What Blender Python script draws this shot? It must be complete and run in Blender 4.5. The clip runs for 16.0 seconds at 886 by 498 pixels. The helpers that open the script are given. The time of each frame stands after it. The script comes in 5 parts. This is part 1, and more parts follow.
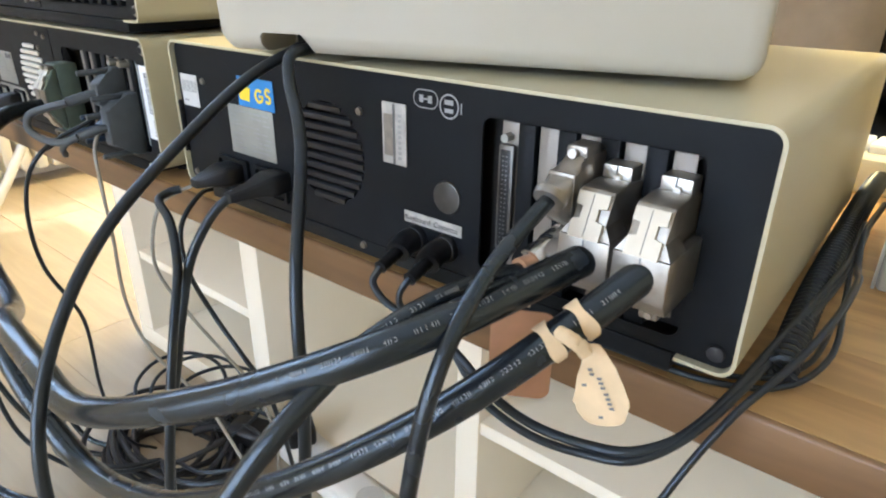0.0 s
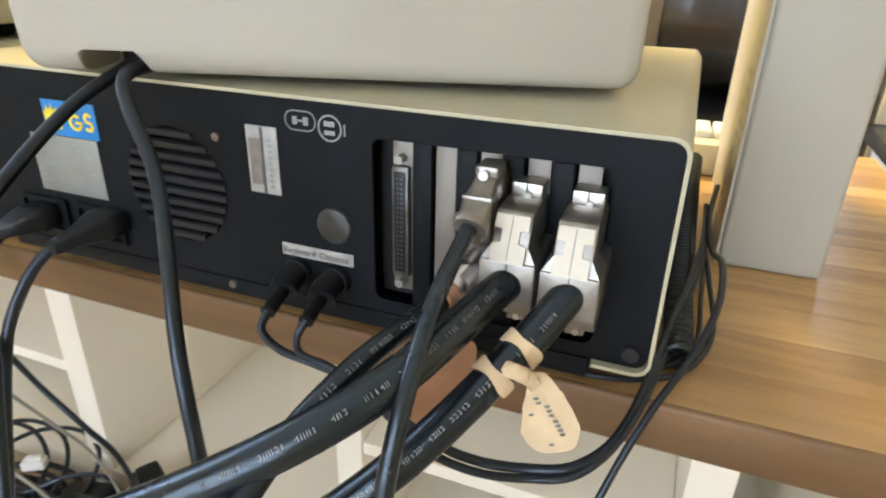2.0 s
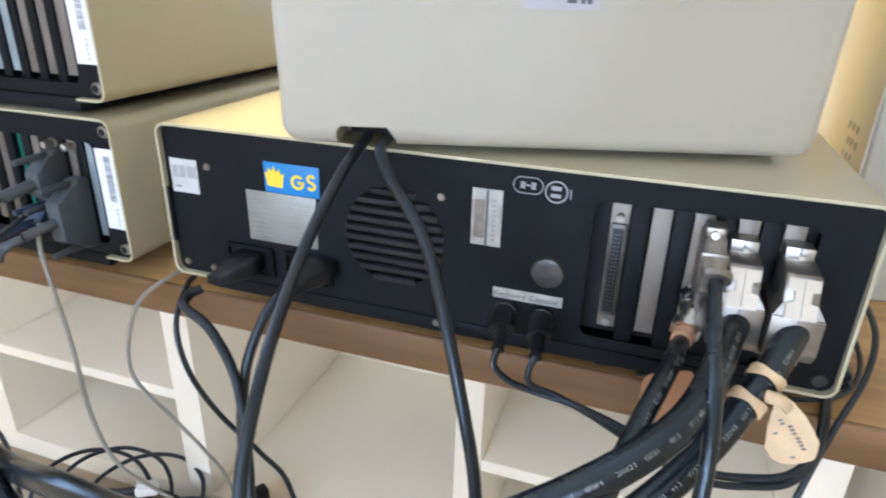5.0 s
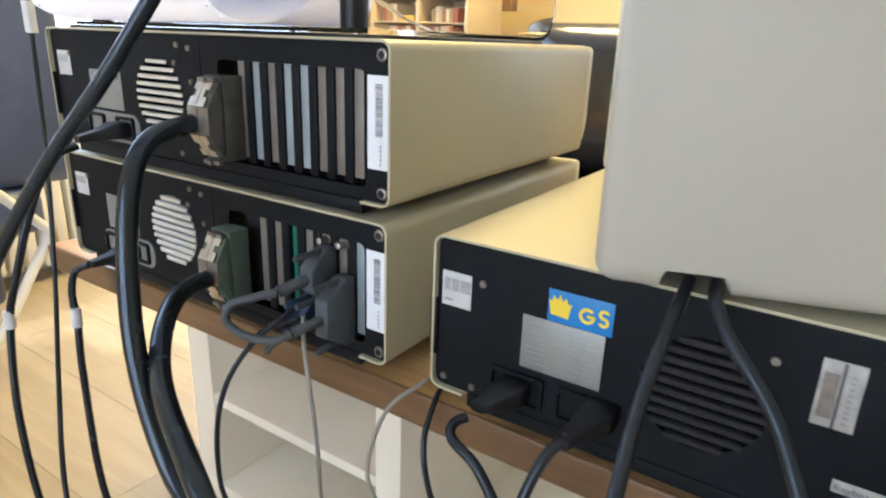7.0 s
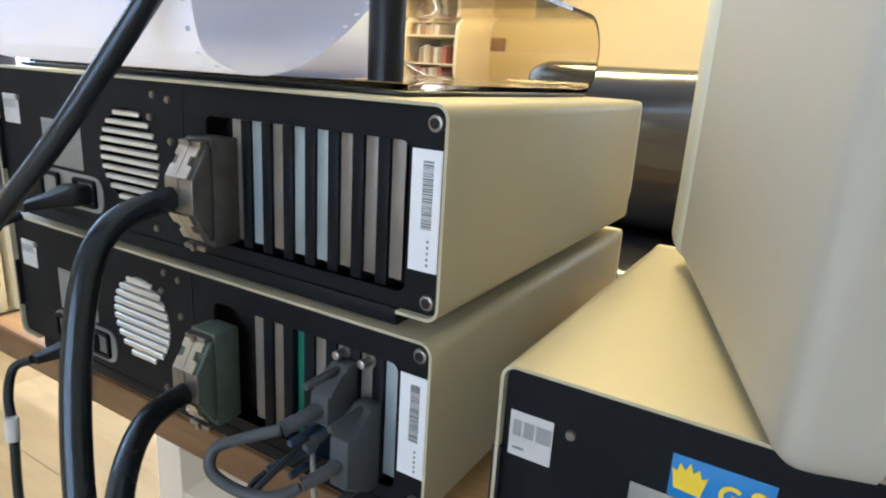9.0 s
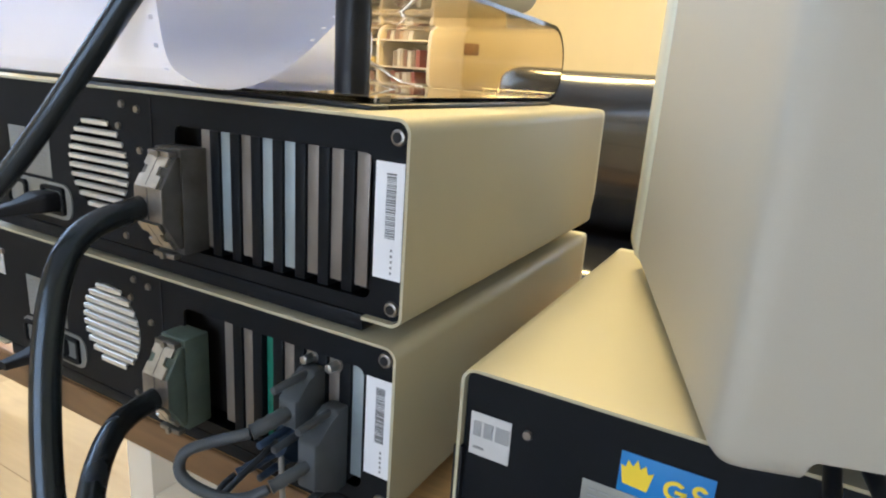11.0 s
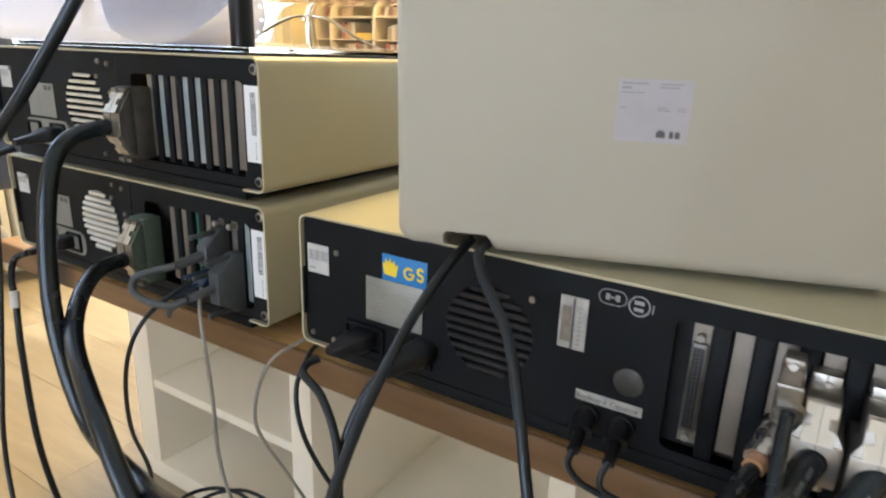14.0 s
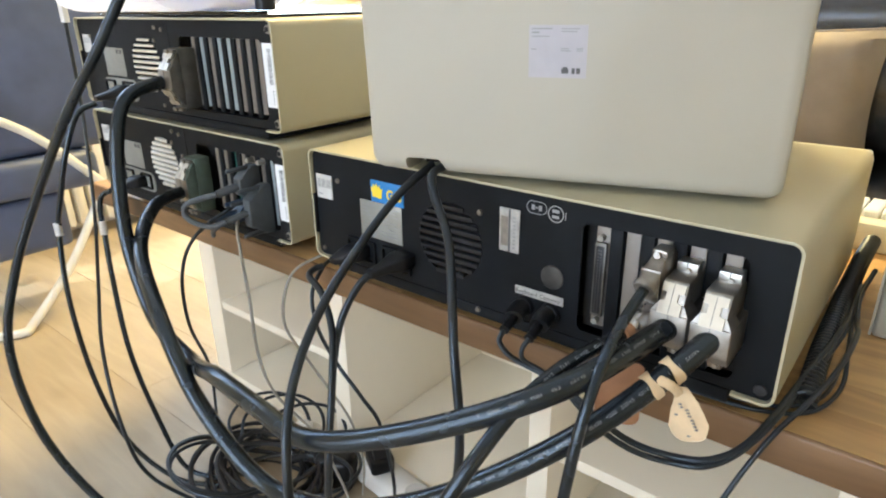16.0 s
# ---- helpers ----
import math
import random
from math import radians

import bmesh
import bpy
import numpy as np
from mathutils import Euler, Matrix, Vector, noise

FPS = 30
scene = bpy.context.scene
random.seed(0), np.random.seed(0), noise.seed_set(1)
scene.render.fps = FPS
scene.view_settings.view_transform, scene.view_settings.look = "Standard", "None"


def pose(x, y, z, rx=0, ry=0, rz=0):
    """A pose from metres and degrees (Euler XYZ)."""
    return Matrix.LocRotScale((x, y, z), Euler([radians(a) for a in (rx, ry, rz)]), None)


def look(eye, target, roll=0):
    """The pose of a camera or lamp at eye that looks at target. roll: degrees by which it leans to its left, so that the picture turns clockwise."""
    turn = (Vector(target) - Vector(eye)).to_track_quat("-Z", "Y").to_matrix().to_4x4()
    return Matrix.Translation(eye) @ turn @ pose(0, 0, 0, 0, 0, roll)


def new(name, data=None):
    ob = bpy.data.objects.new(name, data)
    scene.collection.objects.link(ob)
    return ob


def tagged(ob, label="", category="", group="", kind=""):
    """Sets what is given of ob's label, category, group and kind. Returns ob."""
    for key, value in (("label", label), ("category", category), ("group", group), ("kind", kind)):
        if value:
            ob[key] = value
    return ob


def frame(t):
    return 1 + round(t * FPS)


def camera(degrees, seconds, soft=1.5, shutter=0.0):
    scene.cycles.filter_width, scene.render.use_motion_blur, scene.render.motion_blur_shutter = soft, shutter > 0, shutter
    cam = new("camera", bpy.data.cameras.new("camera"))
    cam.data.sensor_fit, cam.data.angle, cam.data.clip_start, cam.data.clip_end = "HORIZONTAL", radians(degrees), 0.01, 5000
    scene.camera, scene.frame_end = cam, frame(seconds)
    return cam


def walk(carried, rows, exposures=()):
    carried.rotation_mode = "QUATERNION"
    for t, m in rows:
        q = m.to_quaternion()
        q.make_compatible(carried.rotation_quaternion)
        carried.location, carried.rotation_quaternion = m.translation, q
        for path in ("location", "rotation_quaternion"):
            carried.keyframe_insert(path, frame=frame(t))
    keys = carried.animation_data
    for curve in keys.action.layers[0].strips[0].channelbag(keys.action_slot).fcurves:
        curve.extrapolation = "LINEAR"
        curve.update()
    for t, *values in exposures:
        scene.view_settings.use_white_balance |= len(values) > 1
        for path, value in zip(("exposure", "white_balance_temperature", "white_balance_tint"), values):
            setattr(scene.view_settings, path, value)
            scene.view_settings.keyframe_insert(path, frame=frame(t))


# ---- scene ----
cam = camera(70.5, 16.0, 2.0, 0.4)
PATH = [
    (0, (-0.003, -0.004, 0.973), (-1.151, 1.413, 0.152), 0.6),
    (0.5, (-0.015, -0.005, 0.978), (-1.14, 1.428, 0.153), 0.4),
    (1, (-0.025, -0.003, 0.978), (-1.001, 1.52, 0.125), 0.4),
    (1.5, (-0.047, -0.003, 0.981), (-0.888, 1.591, 0.113), 0.7),
    (2, (-0.06, -0.002, 0.983), (-0.698, 1.695, 0.137), 1.5),
    (2.5, (-0.073, -0.01, 0.985), (-0.588, 1.745, 0.176), 1.8),
    (3, (-0.091, -0.019, 0.99), (-0.511, 1.766, 0.192), 2.2),
    (5.5, (-0.209, -0.103, 1.030), (-0.908, 1.594, 0.238), 1.4),
    (6, (-0.233, -0.103, 1.036), (-1.089, 1.556, 0.32), 1.7),
    (6.5, (-0.263, -0.098, 1.041), (-1.225, 1.525, 0.377), 1.8),
    (7, (-0.299, -0.081, 1.049), (-1.341, 1.505, 0.416), 2.1),
    (7.5, (-0.335, -0.057, 1.058), (-1.392, 1.533, 0.462), 2.6),
    (8, (-0.368, -0.035, 1.064), (-1.4, 1.583, 0.502), 2.9),
    (8.5, (-0.396, -0.019, 1.069), (-1.408, 1.619, 0.529), 3.0),
    (9, (-0.418, -0.002, 1.063), (-1.405, 1.652, 0.525), 3.4),
    (11.5, (-0.393, -0.016, 1.075), (-1.31, 1.678, 0.535), 3.8),
    (12, (-0.361, -0.035, 1.076), (-1.294, 1.644, 0.52), 3.2),
    (12.5, (-0.32, -0.057, 1.077), (-1.264, 1.614, 0.511), 2.9),
    (13, (-0.263, -0.075, 1.077), (-1.214, 1.592, 0.515), 2.8),
    (13.5, (-0.204, -0.088, 1.073), (-1.17, 1.569, 0.505), 2.6),
    (14, (-0.145, -0.117, 1.055), (-1.144, 1.511, 0.464), 2.0),
    (14.5, (-0.097, -0.122, 1.044), (-1.162, 1.448, 0.412), 1.2),
    (15, (-0.053, -0.134, 1.055), (-1.164, 1.386, 0.381), 0.5),
    (15.5, (-0.013, -0.147, 1.067), (-1.166, 1.325, 0.356), -0.4),
    (16, (0.003, -0.152, 1.063), (-1.176, 1.286, 0.327), -0.9),
]
walk(cam, [(t, look(eye, target, roll)) for t, eye, target, roll in PATH],
     [(0.0, -0.04, 5700, 11), (1.5, -0.14, 6000, 10), (3.0, -0.18, 5950, 10), (5.5, -0.05, 5450, 14), (6.5, -0.35, 5650, 13), (7.5, -0.65, 5750, 11), (9.0, -0.80, 5550, 10), (11.5, -0.84, 5750, 12), (13.5, -0.85, 6100, 13), (14.5, -0.55, 6100, 10), (16.0, -0.26, 5900, 10)])

# ---------------------------------------------------------------- world, sun, lights
world = bpy.data.worlds.new("world")
scene.world = world
world.use_nodes = True
wn = world.node_tree.nodes
sky = wn.new("ShaderNodeTexSky")
sky.sky_type, sky.sun_disc = "NISHITA", False
sky.sun_elevation, sky.sun_rotation = radians(62), radians(257)
world.node_tree.links.new(sky.outputs[0], wn["Background"].inputs[0])
wn["Background"].inputs[1].default_value = 0.12


def area_lamp(name, eye, target, w, h, watts, color):
    data = bpy.data.lights.new(name, "AREA")
    data.shape, data.size, data.size_y, data.energy, data.color = "RECTANGLE", w, h, watts, color
    ob = new(name, data)
    ob.matrix_world = look(eye, target)
    return ob


area_lamp("window_light_west", (-2.40, 0.9, 1.70), (0, 0.6, 0.9), 2.3, 1.4, 38, (0.60, 0.78, 1.0))
# added lamp at an unseen south window, lights the rear sides of the computers
area_lamp("added_window_light_south", (-0.6, -2.17, 1.28), (-0.4, 1.0, 0.75), 2.2, 1.6, 24, (1.0, 0.93, 0.82))
area_lamp("window_light_north", (1.15, 3.37, 1.75), (0.2, 0.5, 0.9), 1.4, 1.2, 14, (0.92, 0.95, 1.0))
# added warm lamp overhead, yellows the tops of the cases
area_lamp("added_ceiling_light", (-1.25, 1.85, 2.74), (-1.1, 1.5, 0), 0.9, 0.5, 185, (1.0, 0.72, 0.26))
sun = new("sun", bpy.data.lights.new("sun", "SUN"))
sun.data.energy, sun.data.angle, sun.data.color = 3.2, radians(0.6), (1.0, 0.90, 0.72)
sun.matrix_world = look((-2.0, -0.45, 3.9), (0, 0, 0))


# ---------------------------------------------------------------- materials
def material(name, color, rough=0.5, metal=0.0, vary=0.08, scale=30.0, bump=0.05, grain=400.0, spec=0.5, rvar=0.1, stretch=(1, 1, 1), second=None, coat=0.0):
    """A surface with large blotches and a fine grain, in metres."""
    m = bpy.data.materials.new(name)
    m.use_nodes = True
    nt = m.node_tree
    b = nt.nodes["Principled BSDF"]
    tc = nt.nodes.new("ShaderNodeTexCoord")
    mp = nt.nodes.new("ShaderNodeMapping")
    mp.inputs["Scale"].default_value = stretch
    nt.links.new(tc.outputs["Object"], mp.inputs[0])
    n1 = nt.nodes.new("ShaderNodeTexNoise")
    n1.inputs["Scale"].default_value, n1.inputs["Detail"].default_value = scale, 5
    n2 = nt.nodes.new("ShaderNodeTexNoise")
    n2.inputs["Scale"].default_value, n2.inputs["Detail"].default_value = grain, 3
    for n in (n1, n2):
        nt.links.new(mp.outputs[0], n.inputs["Vector"])
    ramp = nt.nodes.new("ShaderNodeMix")
    ramp.data_type = "RGBA"
    dark = second or tuple(c * (1 - vary * 2) for c in color)
    light = color if second else tuple(min(1, c * (1 + vary)) for c in color)
    ramp.inputs[6].default_value, ramp.inputs[7].default_value = (*dark, 1), (*light, 1)
    cr = nt.nodes.new("ShaderNodeValToRGB")
    cr.color_ramp.elements[0].position, cr.color_ramp.elements[1].position = 0.3, 0.7
    nt.links.new(n1.outputs["Fac"], cr.inputs[0])
    nt.links.new(cr.outputs[0], ramp.inputs[0])
    nt.links.new(ramp.outputs[2], b.inputs["Base Color"])
    mr = nt.nodes.new("ShaderNodeMapRange")
    mr.inputs[3].default_value, mr.inputs[4].default_value = max(0.02, rough - rvar), min(1, rough + rvar)
    nt.links.new(n1.outputs["Fac"], mr.inputs[0])
    nt.links.new(mr.outputs[0], b.inputs["Roughness"])
    b.inputs["Metallic"].default_value = metal
    b.inputs["Specular IOR Level"].default_value = spec
    b.inputs["Coat Weight"].default_value = coat
    if bump:
        bp = nt.nodes.new("ShaderNodeBump")
        bp.inputs["Strength"].default_value, bp.inputs["Distance"].default_value = bump, 0.001
        nt.links.new(n2.outputs["Fac"], bp.inputs["Height"])
        nt.links.new(bp.outputs[0], b.inputs["Normal"])
    return m


def wood(name, light, dark, along="x", ring=26.0, rough=0.45, per_object=0.0, knots=0.8, streak=0.86):
    m = bpy.data.materials.new(name)
    m.use_nodes = True
    nt = m.node_tree
    b = nt.nodes["Principled BSDF"]
    tc = nt.nodes.new("ShaderNodeTexCoord")
    mp = nt.nodes.new("ShaderNodeMapping")
    s = {"x": (0.12, 1, 1), "y": (1, 0.12, 1)}[along]
    mp.inputs["Scale"].default_value = s
    oi = nt.nodes.new("ShaderNodeObjectInfo")
    add = nt.nodes.new("ShaderNodeVectorMath")
    add.operation = "MULTIPLY_ADD"
    add.inputs[1].default_value = (0, 0, 0)
    nt.links.new(tc.outputs["Object"], add.inputs[0])
    add.inputs[1].default_value = (1, 1, 1)
    comb = nt.nodes.new("ShaderNodeCombineXYZ")
    ml = nt.nodes.new("ShaderNodeMath")
    ml.operation, ml.inputs[1].default_value = "MULTIPLY", 37.0
    nt.links.new(oi.outputs["Random"], ml.inputs[0])
    for i in range(3):
        nt.links.new(ml.outputs[0], comb.inputs[i])
    nt.links.new(comb.outputs[0], add.inputs[2])
    nt.links.new(add.outputs[0], mp.inputs[0])
    n1 = nt.nodes.new("ShaderNodeTexNoise")
    n1.inputs["Scale"].default_value, n1.inputs["Detail"].default_value, n1.inputs["Distortion"].default_value = ring, 8, 0.6
    n2 = nt.nodes.new("ShaderNodeTexNoise")
    n2.inputs["Scale"].default_value, n2.inputs["Detail"].default_value = ring * 12, 4
    for n in (n1, n2):
        nt.links.new(mp.outputs[0], n.inputs["Vector"])
    cr = nt.nodes.new("ShaderNodeValToRGB")
    cr.color_ramp.elements[0].position, cr.color_ramp.elements[1].position = 0.32, 0.68
    cr.color_ramp.elements[0].color, cr.color_ramp.elements[1].color = (*dark, 1), (*light, 1)
    nt.links.new(n1.outputs["Fac"], cr.inputs[0])
    hsv = nt.nodes.new("ShaderNodeHueSaturation")
    mr = nt.nodes.new("ShaderNodeMapRange")
    mr.inputs[3].default_value, mr.inputs[4].default_value = 1 - per_object, 1 + per_object
    nt.links.new(oi.outputs["Random"], mr.inputs[0])
    nt.links.new(mr.outputs[0], hsv.inputs["Value"])
    nt.links.new(cr.outputs[0], hsv.inputs["Color"])
    nt.links.new(hsv.outputs[0], b.inputs["Base Color"])
    # a few dark knots
    vo = nt.nodes.new("ShaderNodeTexVoronoi")
    vo.voronoi_dimensions = "2D"
    vo.inputs["Scale"].default_value = 6.0
    mk = nt.nodes.new("ShaderNodeMapping")
    mk.inputs["Scale"].default_value = {"x": (0.45, 1, 1), "y": (1, 0.45, 1)}[along]
    nt.links.new(add.outputs[0], mk.inputs[0])
    nt.links.new(mk.outputs[0], vo.inputs["Vector"])
    kr = nt.nodes.new("ShaderNodeValToRGB")
    kr.color_ramp.elements[0].position, kr.color_ramp.elements[1].position = 0.03, 0.11
    kr.color_ramp.elements[0].color, kr.color_ramp.elements[1].color = (knots, knots, knots, 1), (1, 1, 1, 1)
    nt.links.new(vo.outputs["Distance"], kr.inputs[0])
    mul = nt.nodes.new("ShaderNodeMix")
    mul.data_type, mul.blend_type = "RGBA", "MULTIPLY"
    mul.inputs[0].default_value = 1
    nt.links.new(hsv.outputs[0], mul.inputs[6])
    nt.links.new(kr.outputs[0], mul.inputs[7])
    nt.links.new(mul.outputs[2], b.inputs["Base Color"])
    fr = nt.nodes.new("ShaderNodeValToRGB")
    fr.color_ramp.elements[0].position, fr.color_ramp.elements[1].position = 0.36, 0.62
    fr.color_ramp.elements[0].color, fr.color_ramp.elements[1].color = (streak, streak, streak, 1), (1.06, 1.06, 1.06, 1)
    n3 = nt.nodes.new("ShaderNodeTexNoise")
    n3.inputs["Scale"].default_value, n3.inputs["Detail"].default_value, n3.inputs["Distortion"].default_value = ring * 5, 6, 0.8
    nt.links.new(mp.outputs[0], n3.inputs["Vector"])
    nt.links.new(n3.outputs["Fac"], fr.inputs[0])
    mul2 = nt.nodes.new("ShaderNodeMix")
    mul2.data_type, mul2.blend_type = "RGBA", "MULTIPLY"
    mul2.inputs[0].default_value = 1
    nt.links.new(mul.outputs[2], mul2.inputs[6])
    nt.links.new(fr.outputs[0], mul2.inputs[7])
    nt.links.new(mul2.outputs[2], b.inputs["Base Color"])
    b.inputs["Roughness"].default_value = rough
    bp = nt.nodes.new("ShaderNodeBump")
    bp.inputs["Strength"].default_value, bp.inputs["Distance"].default_value = 0.12, 0.001
    nt.links.new(n2.outputs["Fac"], bp.inputs["Height"])
    nt.links.new(bp.outputs[0], b.inputs["Normal"])
    return m


def clear(name, tint, rough=0.02, ior=1.45):
    m = bpy.data.materials.new(name)
    m.use_nodes = True
    b = m.node_tree.nodes["Principled BSDF"]
    b.inputs["Base Color"].default_value = (*tint, 1)
    b.inputs["Transmission Weight"].default_value = 1
    b.inputs["Roughness"].default_value = rough
    b.inputs["IOR"].default_value = ior
    return m


def glowing(name, color, strength):
    m = bpy.data.materials.new(name)
    m.use_nodes = True
    b = m.node_tree.nodes["Principled BSDF"]
    b.inputs["Emission Color"].default_value = (*color, 1)
    b.inputs["Emission Strength"].default_value = strength
    return m


M = {}
M["cream"] = material("cream_paint", (0.485, 0.443, 0.295), 0.40, vary=0.02, scale=9, bump=0.06, grain=1500)
M["bezel"] = material("bezel_plastic", (0.68, 0.66, 0.50), 0.45, vary=0.02, scale=9, bump=0.04, grain=900)
M["monitor"] = material("monitor_plastic", (0.445, 0.413, 0.330), 0.52, vary=0.02, scale=6, bump=0.10, grain=1300)
M["panel"] = material("black_paint", (0.0054, 0.0068, 0.0088), 0.48, vary=0.12, scale=25, bump=0.12, grain=1600, spec=0.15)
# near-black for shade in hollows, also for the screen and panel seams
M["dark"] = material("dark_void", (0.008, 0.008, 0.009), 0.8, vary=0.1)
M["rubber"] = material("rubber", (0.018, 0.018, 0.019), 0.55, vary=0.2, scale=60, bump=0.08)
M["cable"] = material("black_cable", (0.009, 0.011, 0.014), 0.26, vary=0.12, scale=45, bump=0.03, grain=900, spec=0.7, rvar=0.05)
M["cable_soft"] = material("matt_cable", (0.012, 0.013, 0.015), 0.34, spec=0.6, vary=0.08, scale=45, bump=0.02, grain=700, rvar=0.04)
# blue of the window's glints put into the cables' specular tint
for key in ("cable", "cable_soft"):
    M[key].node_tree.nodes["Principled BSDF"].inputs["Specular Tint"].default_value = (0.74, 0.88, 1.0, 1)
M["cable_grey"] = material("grey_cable", (0.34, 0.32, 0.27), 0.5, vary=0.08, scale=40)
M["plug_black"] = material("plug_plastic", (0.008, 0.0085, 0.010), 0.38, spec=0.32, vary=0.2, scale=60)
M["plug_grey"] = material("grey_plug_plastic", (0.062, 0.070, 0.075), 0.5, vary=0.1, scale=60)
M["plug_brown"] = material("grey_brown_plastic", (0.085, 0.080, 0.070), 0.45, vary=0.2, scale=60)
M["plug_blue"] = material("blue_plug_plastic", (0.03, 0.055, 0.10), 0.45, vary=0.1, scale=60)
M["plug_green"] = material("green_grey_plastic", (0.10, 0.135, 0.105), 0.5, vary=0.1, scale=60)
M["pcb"] = material("green_board", (0.012, 0.15, 0.095), 0.45, vary=0.1, scale=90)
M["steel"] = material("zinc_steel", (0.62, 0.60, 0.55), 0.36, metal=1.0, vary=0.12, scale=70, bump=0.08)
M["cast"] = material("cast_metal", (0.31, 0.285, 0.25), 0.32, metal=0.85, vary=0.12, scale=90, bump=0.15)
M["clip"] = material("light_clip", (0.54, 0.48, 0.375), 0.42, metal=0.35, vary=0.05, scale=80)
M["chrome"] = material("chrome", (0.75, 0.75, 0.76), 0.15, metal=1.0, vary=0.05)
M["bracket"] = material("slot_bracket", (0.21, 0.185, 0.155), 0.42, metal=0.35, vary=0.08, scale=40)
M["bracket_blue"] = material("cool_slot_bracket", (0.32, 0.37, 0.38), 0.40, metal=0.35, vary=0.08, scale=40)
M["slat_metal"] = material("bright_slat", (0.80, 0.77, 0.68), 0.32, metal=0.55, vary=0.05)
M["paper"] = material("white_paper", (0.80, 0.80, 0.80), 0.8, vary=0.015, scale=20, bump=0.03)
def sheet_paper(name, color):
    m = material(name, color, 0.8, vary=0.015, scale=20, bump=0.03)
    nt = m.node_tree
    tr = nt.nodes.new("ShaderNodeBsdfTranslucent")
    tr.inputs[0].default_value = (*color, 1)
    mx = nt.nodes.new("ShaderNodeMixShader")
    mx.inputs[0].default_value = 0.48
    nt.links.new(nt.nodes["Principled BSDF"].outputs[0], mx.inputs[1])
    nt.links.new(tr.outputs[0], mx.inputs[2])
    nt.links.new(mx.outputs[0], nt.nodes["Material Output"].inputs[0])
    return m


# white paper with the blue of the window light mixed into its colour
M["sheet"] = sheet_paper("printer_sheet", (0.74, 0.78, 0.92))
M["slat_black"] = material("black_slat", (0.012, 0.013, 0.015), 0.38, vary=0.1, spec=0.45)
M["knockout"] = material("knockout_metal", (0.09, 0.088, 0.082), 0.34, metal=0.7, vary=0.25, scale=40)
M["socket_shell"] = material("dull_socket_shell", (0.13, 0.125, 0.115), 0.40, metal=0.8, vary=0.2, scale=60)
M["label"] = material("label_paper", (0.58, 0.57, 0.54), 0.55, vary=0.04, scale=60)
M["foil"] = material("foil_label", (0.29, 0.29, 0.26), 0.40, metal=0.4, vary=0.06, scale=60)
M["plate_brown"] = material("faded_brown_print", (0.23, 0.20, 0.16), 0.5, vary=0.12, scale=150)
M["serial"] = material("serial_foil", (0.43, 0.41, 0.37), 0.45, vary=0.15, scale=90)
M["lilac_label"] = material("lilac_white_label", (0.44, 0.42, 0.44), 0.45, vary=0.03, scale=60)
M["ink"] = material("grey_ink", (0.10, 0.10, 0.10), 0.6, vary=0.05)
M["ink_mid"] = material("faded_ink", (0.19, 0.19, 0.185), 0.6, vary=0.05)
M["ink_soft"] = material("pale_ink", (0.30, 0.30, 0.29), 0.6, vary=0.05)
M["blue"] = material("blue_print", (0.02, 0.20, 0.52), 0.45, vary=0.04)
M["yellow"] = material("yellow_print", (0.85, 0.62, 0.03), 0.45, vary=0.03)
M["print"] = material("silver_print", (0.34, 0.34, 0.33), 0.5, vary=0.05)
M["orange"] = material("orange_band", (0.42, 0.22, 0.11), 0.5, vary=0.12, scale=90)
M["tag"] = material("manila_tag", (0.70, 0.52, 0.31), 0.8, vary=0.07, scale=70, bump=0.1)
M["tag_brown"] = material("brown_card", (0.46, 0.24, 0.13), 0.8, vary=0.08, scale=60, bump=0.08)
M["tape"] = material("white_tape", (0.72, 0.71, 0.68), 0.6, vary=0.06)
M["white"] = material("white_paint", (0.80, 0.78, 0.73), 0.45, vary=0.025, scale=5, bump=0.03)
M["wall"] = material("plaster_wall", (0.68, 0.60, 0.42), 0.85, vary=0.03, scale=3, bump=0.15, grain=180)
M["ceil"] = material("ceiling_paint", (0.70, 0.69, 0.66), 0.9, vary=0.02, scale=3)
M["leather"] = material("black_leather", (0.020, 0.020, 0.022), 0.24, vary=0.15, scale=14, bump=0.10, grain=160, spec=0.8, rvar=0.05, coat=0.4)
# brown of the sheen on the sofa, for the added cushion shape
M["taupe"] = material("taupe_sheen", (0.33, 0.27, 0.205), 0.8, vary=0.12, scale=10, bump=0.2, grain=500)
M["navy"] = material("navy_fabric", (0.072, 0.095, 0.175), 0.45, vary=0.1, scale=12, bump=0.1, grain=300)
M["brown"] = material("brown_wood_panel", (0.24, 0.14, 0.075), 0.5, vary=0.12, scale=6)
M["radiator"] = material("radiator_enamel", (0.80, 0.79, 0.74), 0.4, vary=0.02, scale=4)
M["tube"] = material("white_tube", (0.66, 0.66, 0.64), 0.45, vary=0.05)
M["stone"] = material("dark_stone", (0.045, 0.045, 0.047), 0.4, vary=0.25, scale=30, bump=0.1)
M["ceramic"] = material("white_ceramic", (0.83, 0.80, 0.70), 0.2, vary=0.015, scale=8, bump=0.0)
M["leaf"] = material("succulent_leaf", (0.045, 0.12, 0.045), 0.45, vary=0.3, scale=45, bump=0.1)
M["soil"] = material("soil", (0.045, 0.028, 0.016), 0.9, vary=0.4, scale=90, bump=0.6, grain=250)
M["gold"] = material("golden_foil", (0.75, 0.42, 0.08), 0.25, metal=0.9, vary=0.15, scale=50)
M["gold_card"] = material("yellow_card", (0.70, 0.46, 0.10), 0.7, vary=0.06, scale=30)
